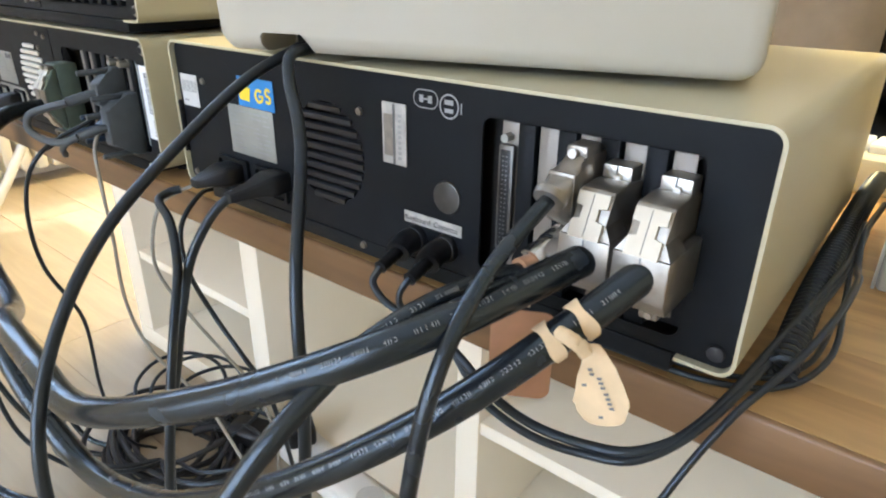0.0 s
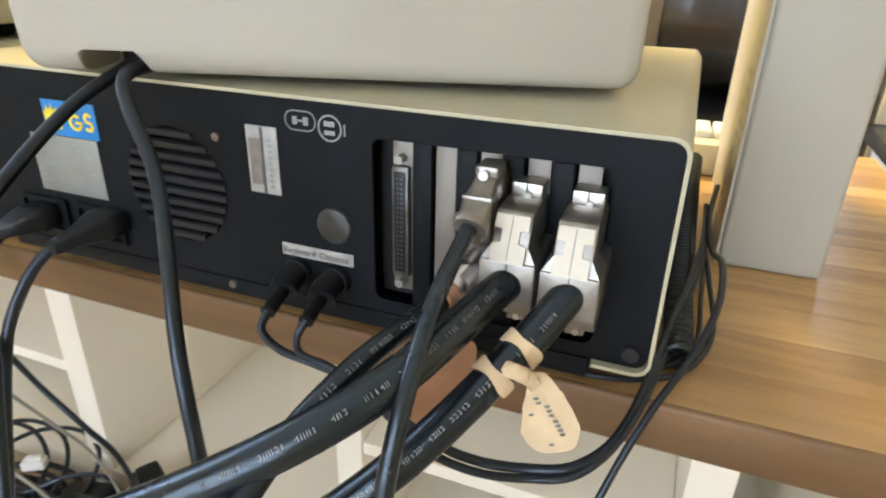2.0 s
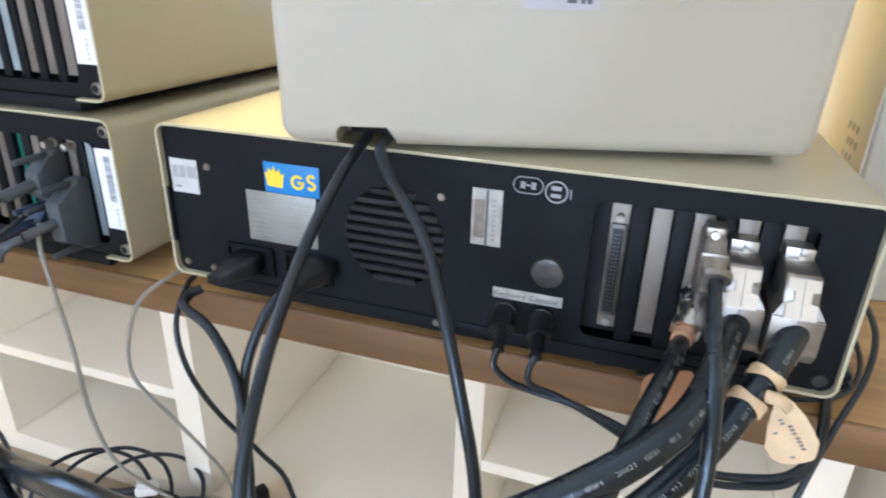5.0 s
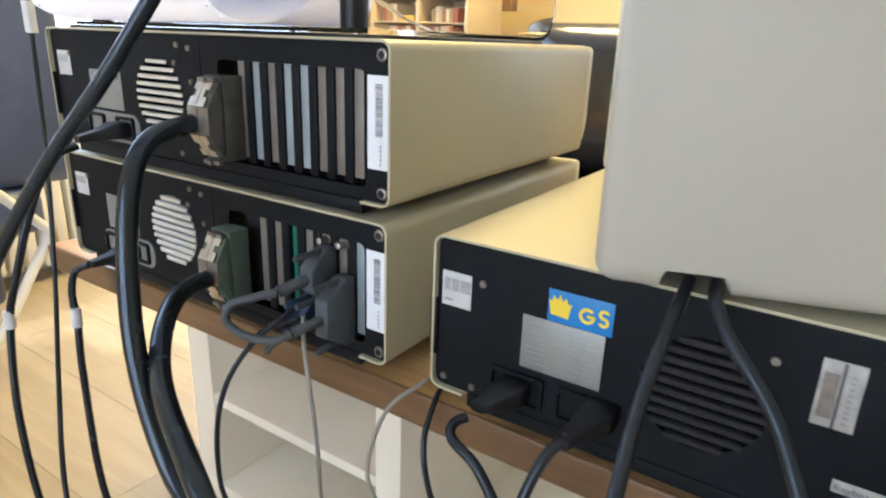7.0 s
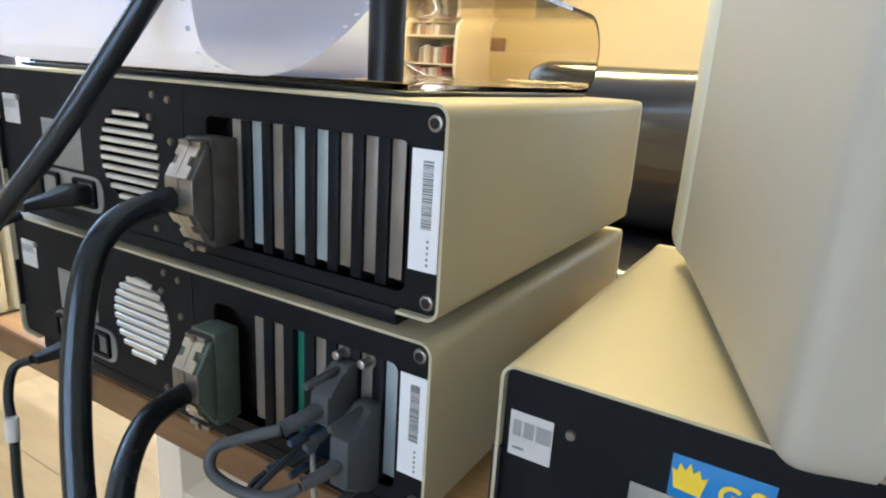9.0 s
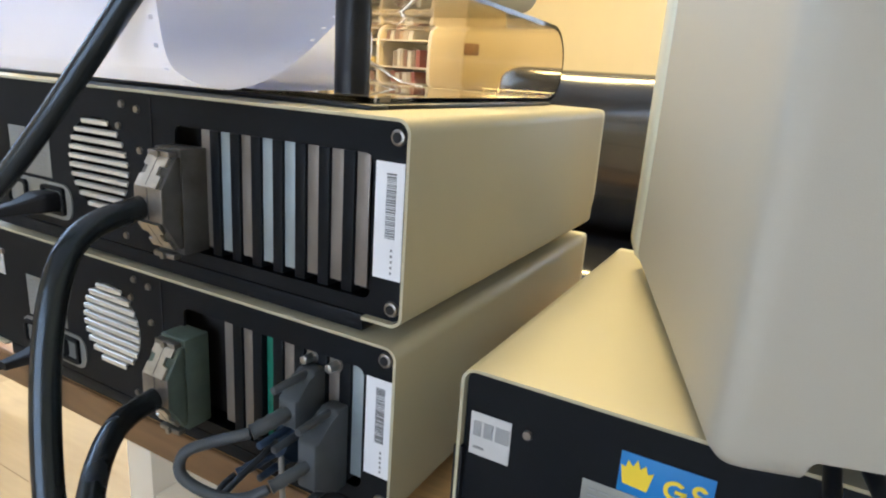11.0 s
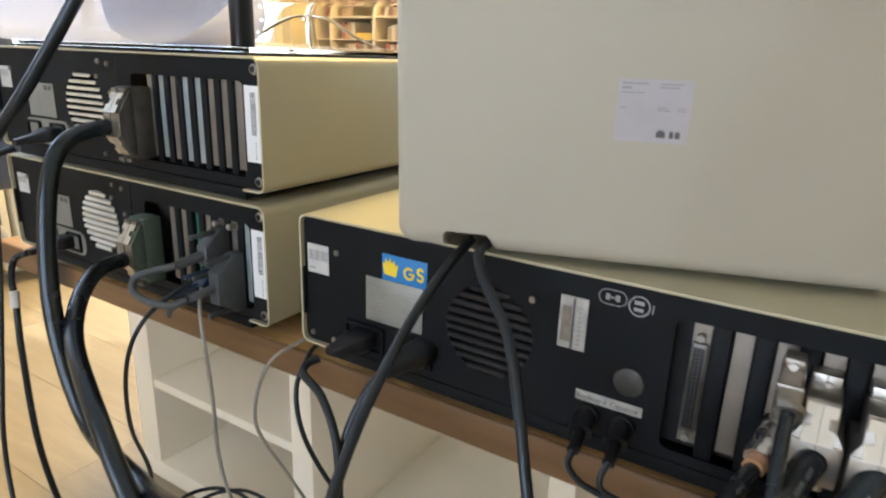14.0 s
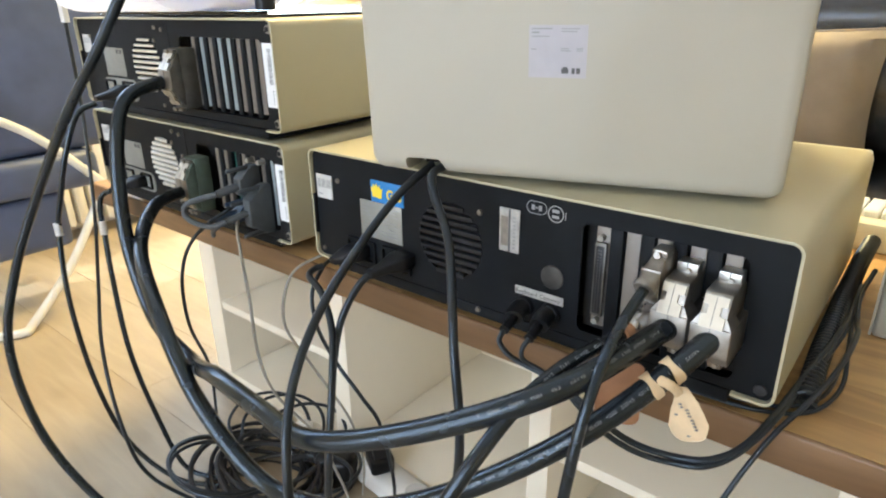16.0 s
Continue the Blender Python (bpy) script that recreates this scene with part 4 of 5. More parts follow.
# round metal serial plug with its cable
C3 = [(-0.1400, 0.2490, 0.8755), (-0.140, 0.209, 0.860), (-0.138, 0.175, 0.841), (-0.138, 0.153, 0.809), (-0.141, 0.143, 0.760), (-0.148, 0.140, 0.690), (-0.165, 0.150, 0.600), (-0.220, 0.180, 0.480), (-0.330, 0.220, 0.350), (-0.450, 0.280, 0.316)]
c = swept("serial_cable", C3, 0.0039, "cable", "black round cable with a silver metal plug", "computer cables")
body = side_profile([(0.2470, 0.8640), (0.2450, 0.8775), (0.2560, 0.8820), (0.2660, 0.8880), (0.2720, 0.8900), (0.2940, 0.8900), (0.2940, 0.8450), (0.2760, 0.8470), (0.2620, 0.8560)], -0.1480, -0.1345, 0.0042)
part("hood", body, "cast", c)
part("rib", box((-0.1487, 0.2560, 0.8600), (-0.1338, 0.2590, 0.8838), 0.0012), "cast", c)
part("flange", cyl((-0.1400, 0.2465, 0.8755), (-0.1400, 0.2430, 0.8730), 0.0086, 0.0080, 24, bevel=0.0008), "cast", c)
part("tab", box((-0.1472, 0.2700, 0.8880), (-0.1355, 0.2860, 0.8940), 0.0016), "cast", c)
for z in (0.8895, 0.846):
    part("clamp_screw", cyl((-0.1420, 0.2725, z), (-0.1420, 0.2665, z + 0.001), 0.0025, seg=14), "cast", c)
C4 = [(-0.1510, 0.2420, 0.8330), (-0.158, 0.205, 0.836), (-0.168, 0.169, 0.830), (-0.179, 0.136, 0.813), (-0.192, 0.095, 0.776), (-0.215, 0.070, 0.715), (-0.250, 0.070, 0.630), (-0.310, 0.110, 0.480), (-0.400, 0.190, 0.350), (-0.500, 0.260, 0.316)]
c = swept("parallel_cable", C4, 0.0052, "cable", "black cable with orange band and crumpled silver shield", "computer cables")
print_on(c, C4, 0.0052, (0.35, -0.75, 0.65), 0.03, 0.10, "ink_soft")
bm = tube([(-0.1430, 0.2880, 0.8420), (-0.1440, 0.2740, 0.8440), (-0.1460, 0.2620, 0.8400), (-0.1490, 0.2500, 0.8350)], 0.0088, 14, 5)
for k, v in enumerate(bm.verts):
    v.co += Vector((noise.noise(v.co * 260), noise.noise(v.co * 260 + Vector((9, 0, 0))), noise.noise(v.co * 260 + Vector((0, 9, 0))))) * 0.0016
part("shield", bm, "chrome", c)
part("band", cyl((-0.1495, 0.2480, 0.8342), (-0.1513, 0.2400, 0.8346), 0.0064, 0.0060, 18), "orange", c, "worn orange band")

# manila tag tied to the second thick cable
t = thing("paper_tag", "worn manila paper tag tied round the thick cable", "tag", at=(-0.0043, 0.0137, -0.0093))
out = []
for k in range(48):
    a = 2 * math.pi * k / 48
    cx, sx = math.cos(a), math.sin(a)
    x = 0.0132 * math.copysign(abs(cx) ** 0.62, cx)
    z = 0.0185 * math.copysign(abs(sx) ** 0.70, sx)
    x *= 1.0 - 0.62 * max(0, (z + 0.008) / 0.0265) ** 1.1
    out.append((x + 0.0016 * noise.noise(Vector((k * 0.45, 3, 0))) + 0.0010 * noise.noise(Vector((k * 1.3, 0, 0))), z + 0.0010 * noise.noise(Vector((0, k * 0.9, 0)))))
def on_tag(p, up):
    v = Vector((p[0] + 0.0006 * math.sin(p[1] * 120), -up - 0.002 * math.sin(p[0] * 130), p[1]))
    return pose(-0.0880, 0.2030, 0.8150, -16, -19, 16) @ v
bm = loft([[on_tag(p, 0.0) for p in out], [on_tag(p, 0.0006) for p in out]])
part("tag_sheet", bm, "tag", t, smooth=False)
rng = random.Random(4)
bm = bmesh.new()
for px, pz, n in ((-0.0035, 0.007, 2), (-0.007, 0.000, 1), (0.003, -0.004, 4), (0.0005, 0.003, 3), (-0.001, -0.0145, 1)):
    for k in range(n):
        q = (px + 0.0006 * k, pz - 0.0021 * k)
        vs = [bm.verts.new(on_tag((q[0] + a, q[1] + b), 0.0010)) for a, b in ((-0.0012, -0.0006), (0.0010, -0.0008), (0.0012, 0.0005), (-0.0010, 0.0005))]
        bm.faces.new(vs)
tagged(part("print", bm, "ink_mid", t, smooth=False), kind="stuff")
for cx, cy, cz, d in ((-0.1123, 0.2000, 0.8284, (0.50, 0.68, 0.54)), (-0.1037, 0.2120, 0.8376, (0.47, 0.72, 0.52))):
    d = Vector(d).normalized()
    sd = d.orthogonal().normalized()
    up = d.cross(sd)
    loops = []
    for k in range(25):
        a = 2 * math.pi * k / 24
        n = math.cos(a) * sd + math.sin(a) * up
        ctr = Vector((cx, cy, cz)) + n * (THICK + 0.0008)
        wd = 0.0030 + 0.0008 * math.sin(3 * a)
        loops.append([ctr - d * wd, ctr + d * wd, ctr + d * wd + n * 0.0007, ctr - d * wd + n * 0.0007])
    part("band_loop", loft(loops), "tag", t)
bm = tube([(-0.1060, 0.1935, 0.8395), (-0.1000, 0.1915, 0.8400), (-0.0955, 0.1950, 0.8360), (-0.0930, 0.1975, 0.8320)], 0.0034, 10, 5, flat=0.55)
for v in bm.verts:
    v.co += Vector((noise.noise(v.co * 400), noise.noise(v.co * 400 + Vector((5, 0, 0))), 0)) * 0.0012
part("knot", bm, "tag", t)

# brown card tag hanging behind the cables
t = thing("card_tag", "plain brown cardboard tag hanging by the countertop edge", "tag")
bm = loft([[(p[0], 0.2580 + d + 0.55 * (p[0] + 0.138), p[1]) for p in round_rect(-0.168, -0.138, 0.750, 0.806, 0.006)] for d in (0, 0.0009)])
part("tag_sheet", bm, "tag_brown", t, smooth=False)
part("string", tube([(-0.156, 0.2604, 0.803), (-0.154, 0.258, 0.815), (-0.150, 0.256, 0.826)], 0.0009, 6, 4), "tag", t)

# keyboard and cassette leads
def round_plug(c, x, z, ex, ez):
    part("collar", cyl((x, 0.2905, z), (x, 0.2850, z), 0.0098, 0.0092, 24, bevel=0.0006), "plug_black", c)
    part("plug", tube([(x, 0.2860, z), (x, 0.2790, z - 0.0002), (x + 0.2 * (ex - x), 0.2730, z - 0.0012), (x + 0.5 * (ex - x), 0.2680, z - 0.003)], 0.0084, 18, 4), "plug_black", c)
    part("boot", tube([(x + 0.4 * (ex - x), 0.2700, z - 0.002), (x + 0.75 * (ex - x), 0.2600, z + 0.6 * (ez - z)), (ex, 0.2490, ez)], 0.0046, 14, 4, ridges=1), "plug_black", c)


c = swept("keyboard_cable", [(-0.2590, 0.2490, 0.7990), (-0.2600, 0.2430, 0.7900), (-0.2500, 0.2430, 0.7800), (-0.2330, 0.2460, 0.7740), (-0.2070, 0.2440, 0.7720), (-0.178, 0.2300, 0.7740), (-0.151, 0.218, 0.772), (-0.129, 0.224, 0.760), (-0.103, 0.232, 0.756), (-0.077, 0.240, 0.761), (-0.059, 0.272, 0.768), (-0.044, 0.354, 0.785), (-0.031, 0.440, 0.800), (-0.030, 0.500, 0.812)], 0.0025, "cable_soft", "flat black keyboard cable looping below the computer", "computer cables", flat=0.75)
round_plug(c, -0.2640, 0.8045, -0.2592, 0.7985)
c = swept("cassette_cable", [(-0.2340, 0.2490, 0.7990), (-0.2370, 0.2430, 0.7900), (-0.2340, 0.2420, 0.7810), (-0.2180, 0.2450, 0.7750), (-0.195, 0.2400, 0.7700), (-0.172, 0.2260, 0.7690), (-0.151, 0.2145, 0.7675), (-0.127, 0.2200, 0.7565), (-0.102, 0.2290, 0.7525), (-0.076, 0.2380, 0.7575), (-0.057, 0.2720, 0.7680), (-0.042, 0.350, 0.7810), (-0.030, 0.430, 0.7960), (-0.028, 0.490, 0.8080)], 0.0022, "cable_soft", "thin black cassette cable looping below the computer", "computer cables")
round_plug(c, -0.2380, 0.8045, -0.2342, 0.7985)
swept("side_cable", [(-0.090, 0.215, 0.640), (-0.077, 0.238, 0.690), (-0.063, 0.262, 0.735), (-0.048, 0.284, 0.770), (-0.032, 0.310, 0.793), (-0.022, 0.345, 0.808), (-0.020, 0.397, 0.810), (-0.024, 0.440, 0.800), (-0.028, 0.475, 0.812), (-0.024, 0.52, 0.822)], 0.0021, "cable_soft", "thin black cable running beside the computer", "computer cables")
swept("table_cable", [(-0.170, 0.300, 0.7690), (-0.120, 0.303, 0.7690), (-0.070, 0.306, 0.7690), (-0.035, 0.325, 0.7700), (-0.020, 0.360, 0.7780), (-0.024, 0.410, 0.7900), (-0.030, 0.460, 0.8000)], 0.0018, "cable_soft", "thin black cable lying on the countertop", "computer cables")
swept("table_cable", [(-0.200, 0.304, 0.7689), (-0.120, 0.311, 0.7689), (-0.060, 0.318, 0.7695), (-0.030, 0.350, 0.7720), (-0.026, 0.420, 0.7720), (-0.024, 0.480, 0.7690)], 0.0017, "cable_soft", "thin black cable lying on the countertop", "computer cables")
c = thing("coiled_cable", "black coiled keyboard cable lying beside the computer", "cable", group="computer cables")
bm = bmesh.new()
pts = []
axis = glide([(-0.0385, 0.330, 0.7755), (-0.0415, 0.400, 0.7840), (-0.0425, 0.470, 0.7890), (-0.0425, 0.540, 0.7930), (-0.0425, 0.610, 0.7960), (-0.0410, 0.690, 0.7950)], 130)
for i, q in enumerate(axis):
    a = 2 * math.pi * i / 10
    d = (axis[min(i + 1, len(axis) - 1)] - axis[max(0, i - 1)]).normalized()
    sx = Vector((1, 0, 0))
    up = d.cross(sx).normalized()
    pts.append(q + 0.0068 * (math.cos(a) * sx + math.sin(a) * up))
part("coil", tube(pts, 0.0023, 7, 1, bm), "cable_soft", c)

# monitor leads
c = swept("monitor_power_cable", [(-0.3665, 0.2850, 0.9215), (-0.365, 0.240, 0.9060), (-0.363, 0.190, 0.8770), (-0.354, 0.130, 0.838), (-0.345, 0.089, 0.792), (-0.326, 0.062, 0.744), (-0.317, 0.058, 0.681), (-0.324, 0.080, 0.598), (-0.350, 0.120, 0.480), (-0.420, 0.190, 0.360), (-0.520, 0.260, 0.314)], 0.0037, "cable_soft", "black power cable hanging from the monitor", "computer cables")
swept("monitor_signal_cable", [(-0.3520, 0.2860, 0.9220), (-0.3470, 0.2620, 0.9200), (-0.3360, 0.2500, 0.9060), (-0.303, 0.229, 0.873), (-0.268, 0.190, 0.807), (-0.250, 0.174, 0.742), (-0.255, 0.173, 0.677), (-0.290, 0.190, 0.560), (-0.370, 0.240, 0.420), (-0.460, 0.300, 0.316)], 0.0039, "cable_soft", "black signal cable hanging from the monitor", "computer cables")


def power_plug(c, x, z, out, dx, dz):
    """Moulded mains plug that leaves the rear face along -y."""
    y = REAR - 0.003
    bm = loft([[(x + a * s + dx * k, y - d, z + b * s + dz * k) for a, b in round_rect(-0.0125, 0.0125, -0.0085, 0.0085, 0.004)] for d, s, k in ((-0.004, 0.95, 0), (0.010, 1.0, 0), (0.014, 0.92, 0.1), (0.024, 0.62, 0.5), (0.026 + out, 0.42, 1.0))])
    part("plug", bm, "plug_black", c)


c = swept("power_cable", [(-0.4885, 0.2450, 0.8010), (-0.4930, 0.2360, 0.7990), (-0.4870, 0.2240, 0.7960), (-0.462, 0.2180, 0.7860), (-0.434, 0.2040, 0.7610), (-0.415, 0.184, 0.725), (-0.404, 0.166, 0.675), (-0.393, 0.147, 0.606), (-0.395, 0.135, 0.520), (-0.420, 0.160, 0.420), (-0.500, 0.230, 0.316)], 0.0036, "cable_soft", "black mains cable hanging from the computer", "mains cables")
power_plug(c, -0.4740, 0.8090, 0.004, -0.013, -0.006)
c = swept("power_cable", [(-0.4180, 0.2520, 0.8120), (-0.4270, 0.2350, 0.7960), (-0.4320, 0.2150, 0.7650), (-0.4300, 0.200, 0.7270), (-0.4180, 0.182, 0.690), (-0.4030, 0.159, 0.640), (-0.398, 0.148, 0.560), (-0.420, 0.170, 0.430), (-0.510, 0.245, 0.316)], 0.0038, "cable_soft", "black mains cable hanging from the computer", "mains cables")
power_plug(c, -0.4085, 0.8150, 0.016, -0.010, -0.006)
c = swept("power_cable", [(-0.9680, 0.2460, 0.9330), (-0.974, 0.220, 0.9200), (-0.980, 0.196, 0.870), (-0.998, 0.180, 0.800), (-1.014, 0.172, 0.745), (-1.000, 0.158, 0.638), (-0.985, 0.160, 0.502), (-0.965, 0.180, 0.380), (-0.900, 0.215, 0.312), (-0.820, 0.250, 0.312)], 0.0040, "cable", "black mains cable with white tape, hanging to the floor", "mains cables")
power_plug(c, -0.9500, 0.9475, 0.016, -0.014, -0.008)
part("tape_band", cyl((-1.0145, 0.1722, 0.7600), (-1.0130, 0.1715, 0.7410), 0.0055, seg=16), "tape", c, "white tape flag")
c = swept("power_cable", [(-0.9800, 0.2460, 0.8000), (-0.9950, 0.236, 0.7900), (-0.985, 0.225, 0.770), (-0.967, 0.218, 0.745), (-0.960, 0.212, 0.680), (-0.948, 0.208, 0.548), (-0.931, 0.221, 0.420), (-0.895, 0.235, 0.325), (-0.830, 0.262, 0.312)], 0.0040, "cable", "black mains cable with white tape, hanging to the floor", "mains cables")
power_plug(c, -0.9600, 0.8100, 0.016, -0.014, -0.008)
part("tape_band", cyl((-0.9672, 0.2182, 0.7600), (-0.9635, 0.2155, 0.7400), 0.0056, seg=16), "tape", c, "white tape flag")
swept("printer_cable", [(-0.600, 0.236, 1.230), (-0.700, 0.210, 1.115), (-0.773, 0.182, 1.020), (-0.850, 0.160, 0.939), (-0.921, 0.133, 0.840), (-0.969, 0.093, 0.723), (-0.986, 0.063, 0.608), (-0.962, 0.063, 0.480), (-0.920, 0.088, 0.375), (-0.860, 0.120, 0.316), (-0.760, 0.170, 0.314)], 0.0062, "cable", "black printer cable slanting down from the stand", "computer cables", n=9)
c = swept("thin_power_cable", [(-1.120, 0.290, 1.130), (-1.128, 0.292, 1.040), (-1.150, 0.296, 0.900), (-1.135, 0.275, 0.740), (-1.050, 0.222, 0.632), (-0.950, 0.170, 0.566), (-0.890, 0.150, 0.470), (-0.860, 0.160, 0.380), (-0.800, 0.210, 0.314)], 0.0030, "cable_soft", "thin black cable with a white tape flag", "mains cables")
part("tape_band", box((-1.1330, 0.2870, 1.0400), (-1.1190, 0.2960, 1.0750), 0.001), "tape", c, "white tape flag")
swept("grey_data_cable", [(-0.6720, 0.2700, 0.8240), (-0.6500, 0.2480, 0.8080), (-0.640, 0.242, 0.780), (-0.627, 0.237, 0.721), (-0.617, 0.232, 0.651), (-0.612, 0.246, 0.585), (-0.576, 0.275, 0.520), (-0.560, 0.300, 0.430), (-0.590, 0.340, 0.330)], 0.0019, "cable_grey", "thin grey data cable hanging from the computer", "data cables")
swept("grey_data_cable", [(-0.5640, 0.3200, 0.7720), (-0.5660, 0.2980, 0.7740), (-0.579, 0.266, 0.756), (-0.588, 0.256, 0.695), (-0.567, 0.272, 0.638), (-0.565, 0.300, 0.580), (-0.575, 0.340, 0.500), (-0.590, 0.370, 0.400), (-0.610, 0.380, 0.320)], 0.0018, "cable_grey", "thin grey data cable hanging from the computer", "data cables")
swept("thin_cable", [(-0.668, 0.262, 0.832), (-0.675, 0.208, 0.806), (-0.686, 0.188, 0.760), (-0.697, 0.190, 0.685), (-0.731, 0.225, 0.590), (-0.742, 0.228, 0.480), (-0.760, 0.250, 0.380), (-0.780, 0.290, 0.325)], 0.0022, "cable_soft", "thin black cable hanging from the lower computer", "data cables")
swept("thin_cable", [(-0.553, 0.315, 0.770), (-0.546, 0.292, 0.770), (-0.537, 0.264, 0.748), (-0.525, 0.257, 0.710), (-0.508, 0.266, 0.664), (-0.473, 0.272, 0.625), (-0.454, 0.282, 0.585), (-0.455, 0.300, 0.480), (-0.500, 0.330, 0.380), (-0.560, 0.360, 0.320)], 0.0024, "cable_soft", "thin black cable hanging between the computers", "data cables")


# grey data plugs on the lower stacked unit
def data_plug(name, x, z0, z1, out, mat, label, lead, lead_mat, lead_r):
    c = swept(name, lead, lead_r, lead_mat, label, "data cables")
    y = REAR + 0.002
    bm = side_profile([(y, z0), (y - 0.012, z0), (y - 0.016, z0 + 0.006), (y - out, z0 + 0.014), (y - out, z1 - 0.014), (y - 0.016, z1 - 0.006), (y - 0.012, z1), (y, z1)], x - 0.0075, x + 0.0075, 0.002)
    part("hood", bm, mat, c)
    for z in (z0 + 0.003, z1 - 0.003):
        part("thumb_screw", cyl((x, y - 0.012, z), (x, y - 0.042, z), 0.0030, 0.0026, 12, bevel=0.0006), mat, c)
    part("strain_relief", tube([(x, y - out + 0.003, (z0 + z1) / 2), (x - 0.003, y - out - 0.010, (z0 + z1) / 2 - 0.002), (x - 0.009, y - out - 0.022, (z0 + z1) / 2 - 0.006)], lead_r * 1.5, 12, 4, ridges=1), mat, c)
    return c


data_plug("loop_cable", -0.6590, 0.832, 0.880, 0.030, "plug_grey", "grey plastic data plug on a looping cable", [(-0.668, 0.239, 0.850), (-0.684, 0.226, 0.845), (-0.698, 0.214, 0.838), (-0.696, 0.209, 0.826), (-0.680, 0.214, 0.817), (-0.662, 0.222, 0.815), (-0.650, 0.234, 0.819)], "plug_grey", 0.0036)
data_plug("loop_cable", -0.6390, 0.796, 0.858, 0.034, "plug_grey", "grey plastic data plug screwed to the computer", [(-0.648, 0.234, 0.821), (-0.656, 0.226, 0.815), (-0.664, 0.224, 0.808), (-0.672, 0.228, 0.800)], "plug_grey", 0.0030)
data_plug("blue_data_plug", -0.6720, 0.806, 0.836, 0.030, "plug_blue", "small dark blue data plug with black lead", [(-0.681, 0.238, 0.815), (-0.682, 0.228, 0.812), (-0.677, 0.214, 0.808)], "cable_soft", 0.0024)


# ---------------------------------------------------------------- on the floor behind the counter
def coil_pile():
    c = thing("cable_coil", "messy coil of black cable lying on the floor", "cable")
    rng = random.Random(8)
    cx, cy = -0.765, 0.312
    for k in range(13):
        r = rng.uniform(0.075, 0.140)
        z = FLOOR + 0.006 + 0.0034 * k
        ox, oy = rng.uniform(-0.022, 0.022), rng.uniform(-0.018, 0.018)
        pts = []
        ph = rng.uniform(0, 6.28)
        for j in range(15):
            a = ph + 2 * math.pi * j / 14
            w = 1 + 0.05 * math.sin(3 * a + k)
            pts.append((cx + ox + r * w * math.cos(a), cy + oy + 0.72 * r * w * math.sin(a), z + 0.009 * math.sin(2 * a + k * 1.7)))
        part("loop", tube(pts, 0.0038, 8, 4), "rubber", c)
    for k in range(9):
        a0 = rng.uniform(0, 6.28)
        pts = [(cx + (0.08 + 0.10 * math.sin(math.pi * j / 6)) * math.cos(a0 + 0.35 * j), cy + (0.05 + 0.09 * math.sin(math.pi * j / 6)) * math.sin(a0 + 0.35 * j), FLOOR + 0.045 + 0.03 * math.sin(math.pi * j / 6)) for j in range(7)]
        part("loop", tube(pts, 0.0030, 8, 5), "cable_soft", c)
    return c


coil_pile()
bm = box((0, -0.028, 0), (0.34, 0.028, 0.040), 0.012, seg=3)
strip = thing("power_strip", "white plastic power strip lying on the floor", "power strip", at=(-0.655, 0.432, FLOOR), turn=-6)
part("housing", bm, "white", strip)
for k in range(3):
    part("socket", cyl((0.13 + 0.07 * k, 0, 0.0385), (0.13 + 0.07 * k, 0, 0.0405), 0.019, seg=24), "label", strip)
plug = thing("mains_plug", "black angled mains plug in the power strip", "plug", at=(-0.612, 0.425, FLOOR + 0.0402), turn=-30)
part("body", box((-0.024, -0.020, 0), (0.024, 0.020, 0.030), 0.007, seg=3), "plug_black", plug)
part("grip", box((0.004, -0.014, 0.0302), (0.022, 0.014, 0.056), 0.004), "plug_black", plug)
plug = thing("mains_plug", "black angled mains plug beside the power strip", "plug", at=(-0.672, 0.385, FLOOR), turn=20)
part("body", box((-0.035, -0.022, 0), (0.030, 0.022, 0.060), 0.010, seg=3), "plug_black", plug)
part("sleeve", tube([(-0.030, 0, 0.040), (-0.060, -0.008, 0.045), (-0.085, -0.024, 0.040)], 0.007, 12, 4), "plug_black", plug)
tip = thing("white_connector", "small white plastic connector lying on the cable coil", "connector", at=(-0.735, 0.372, FLOOR + 0.088), turn=30)
part("body", box((-0.014, -0.008, 0), (0.014, 0.008, 0.013), 0.003), "white", tip)
part("latch", box((-0.008, -0.004, 0.0131), (0.010, 0.004, 0.018), 0.0015), "white", tip)


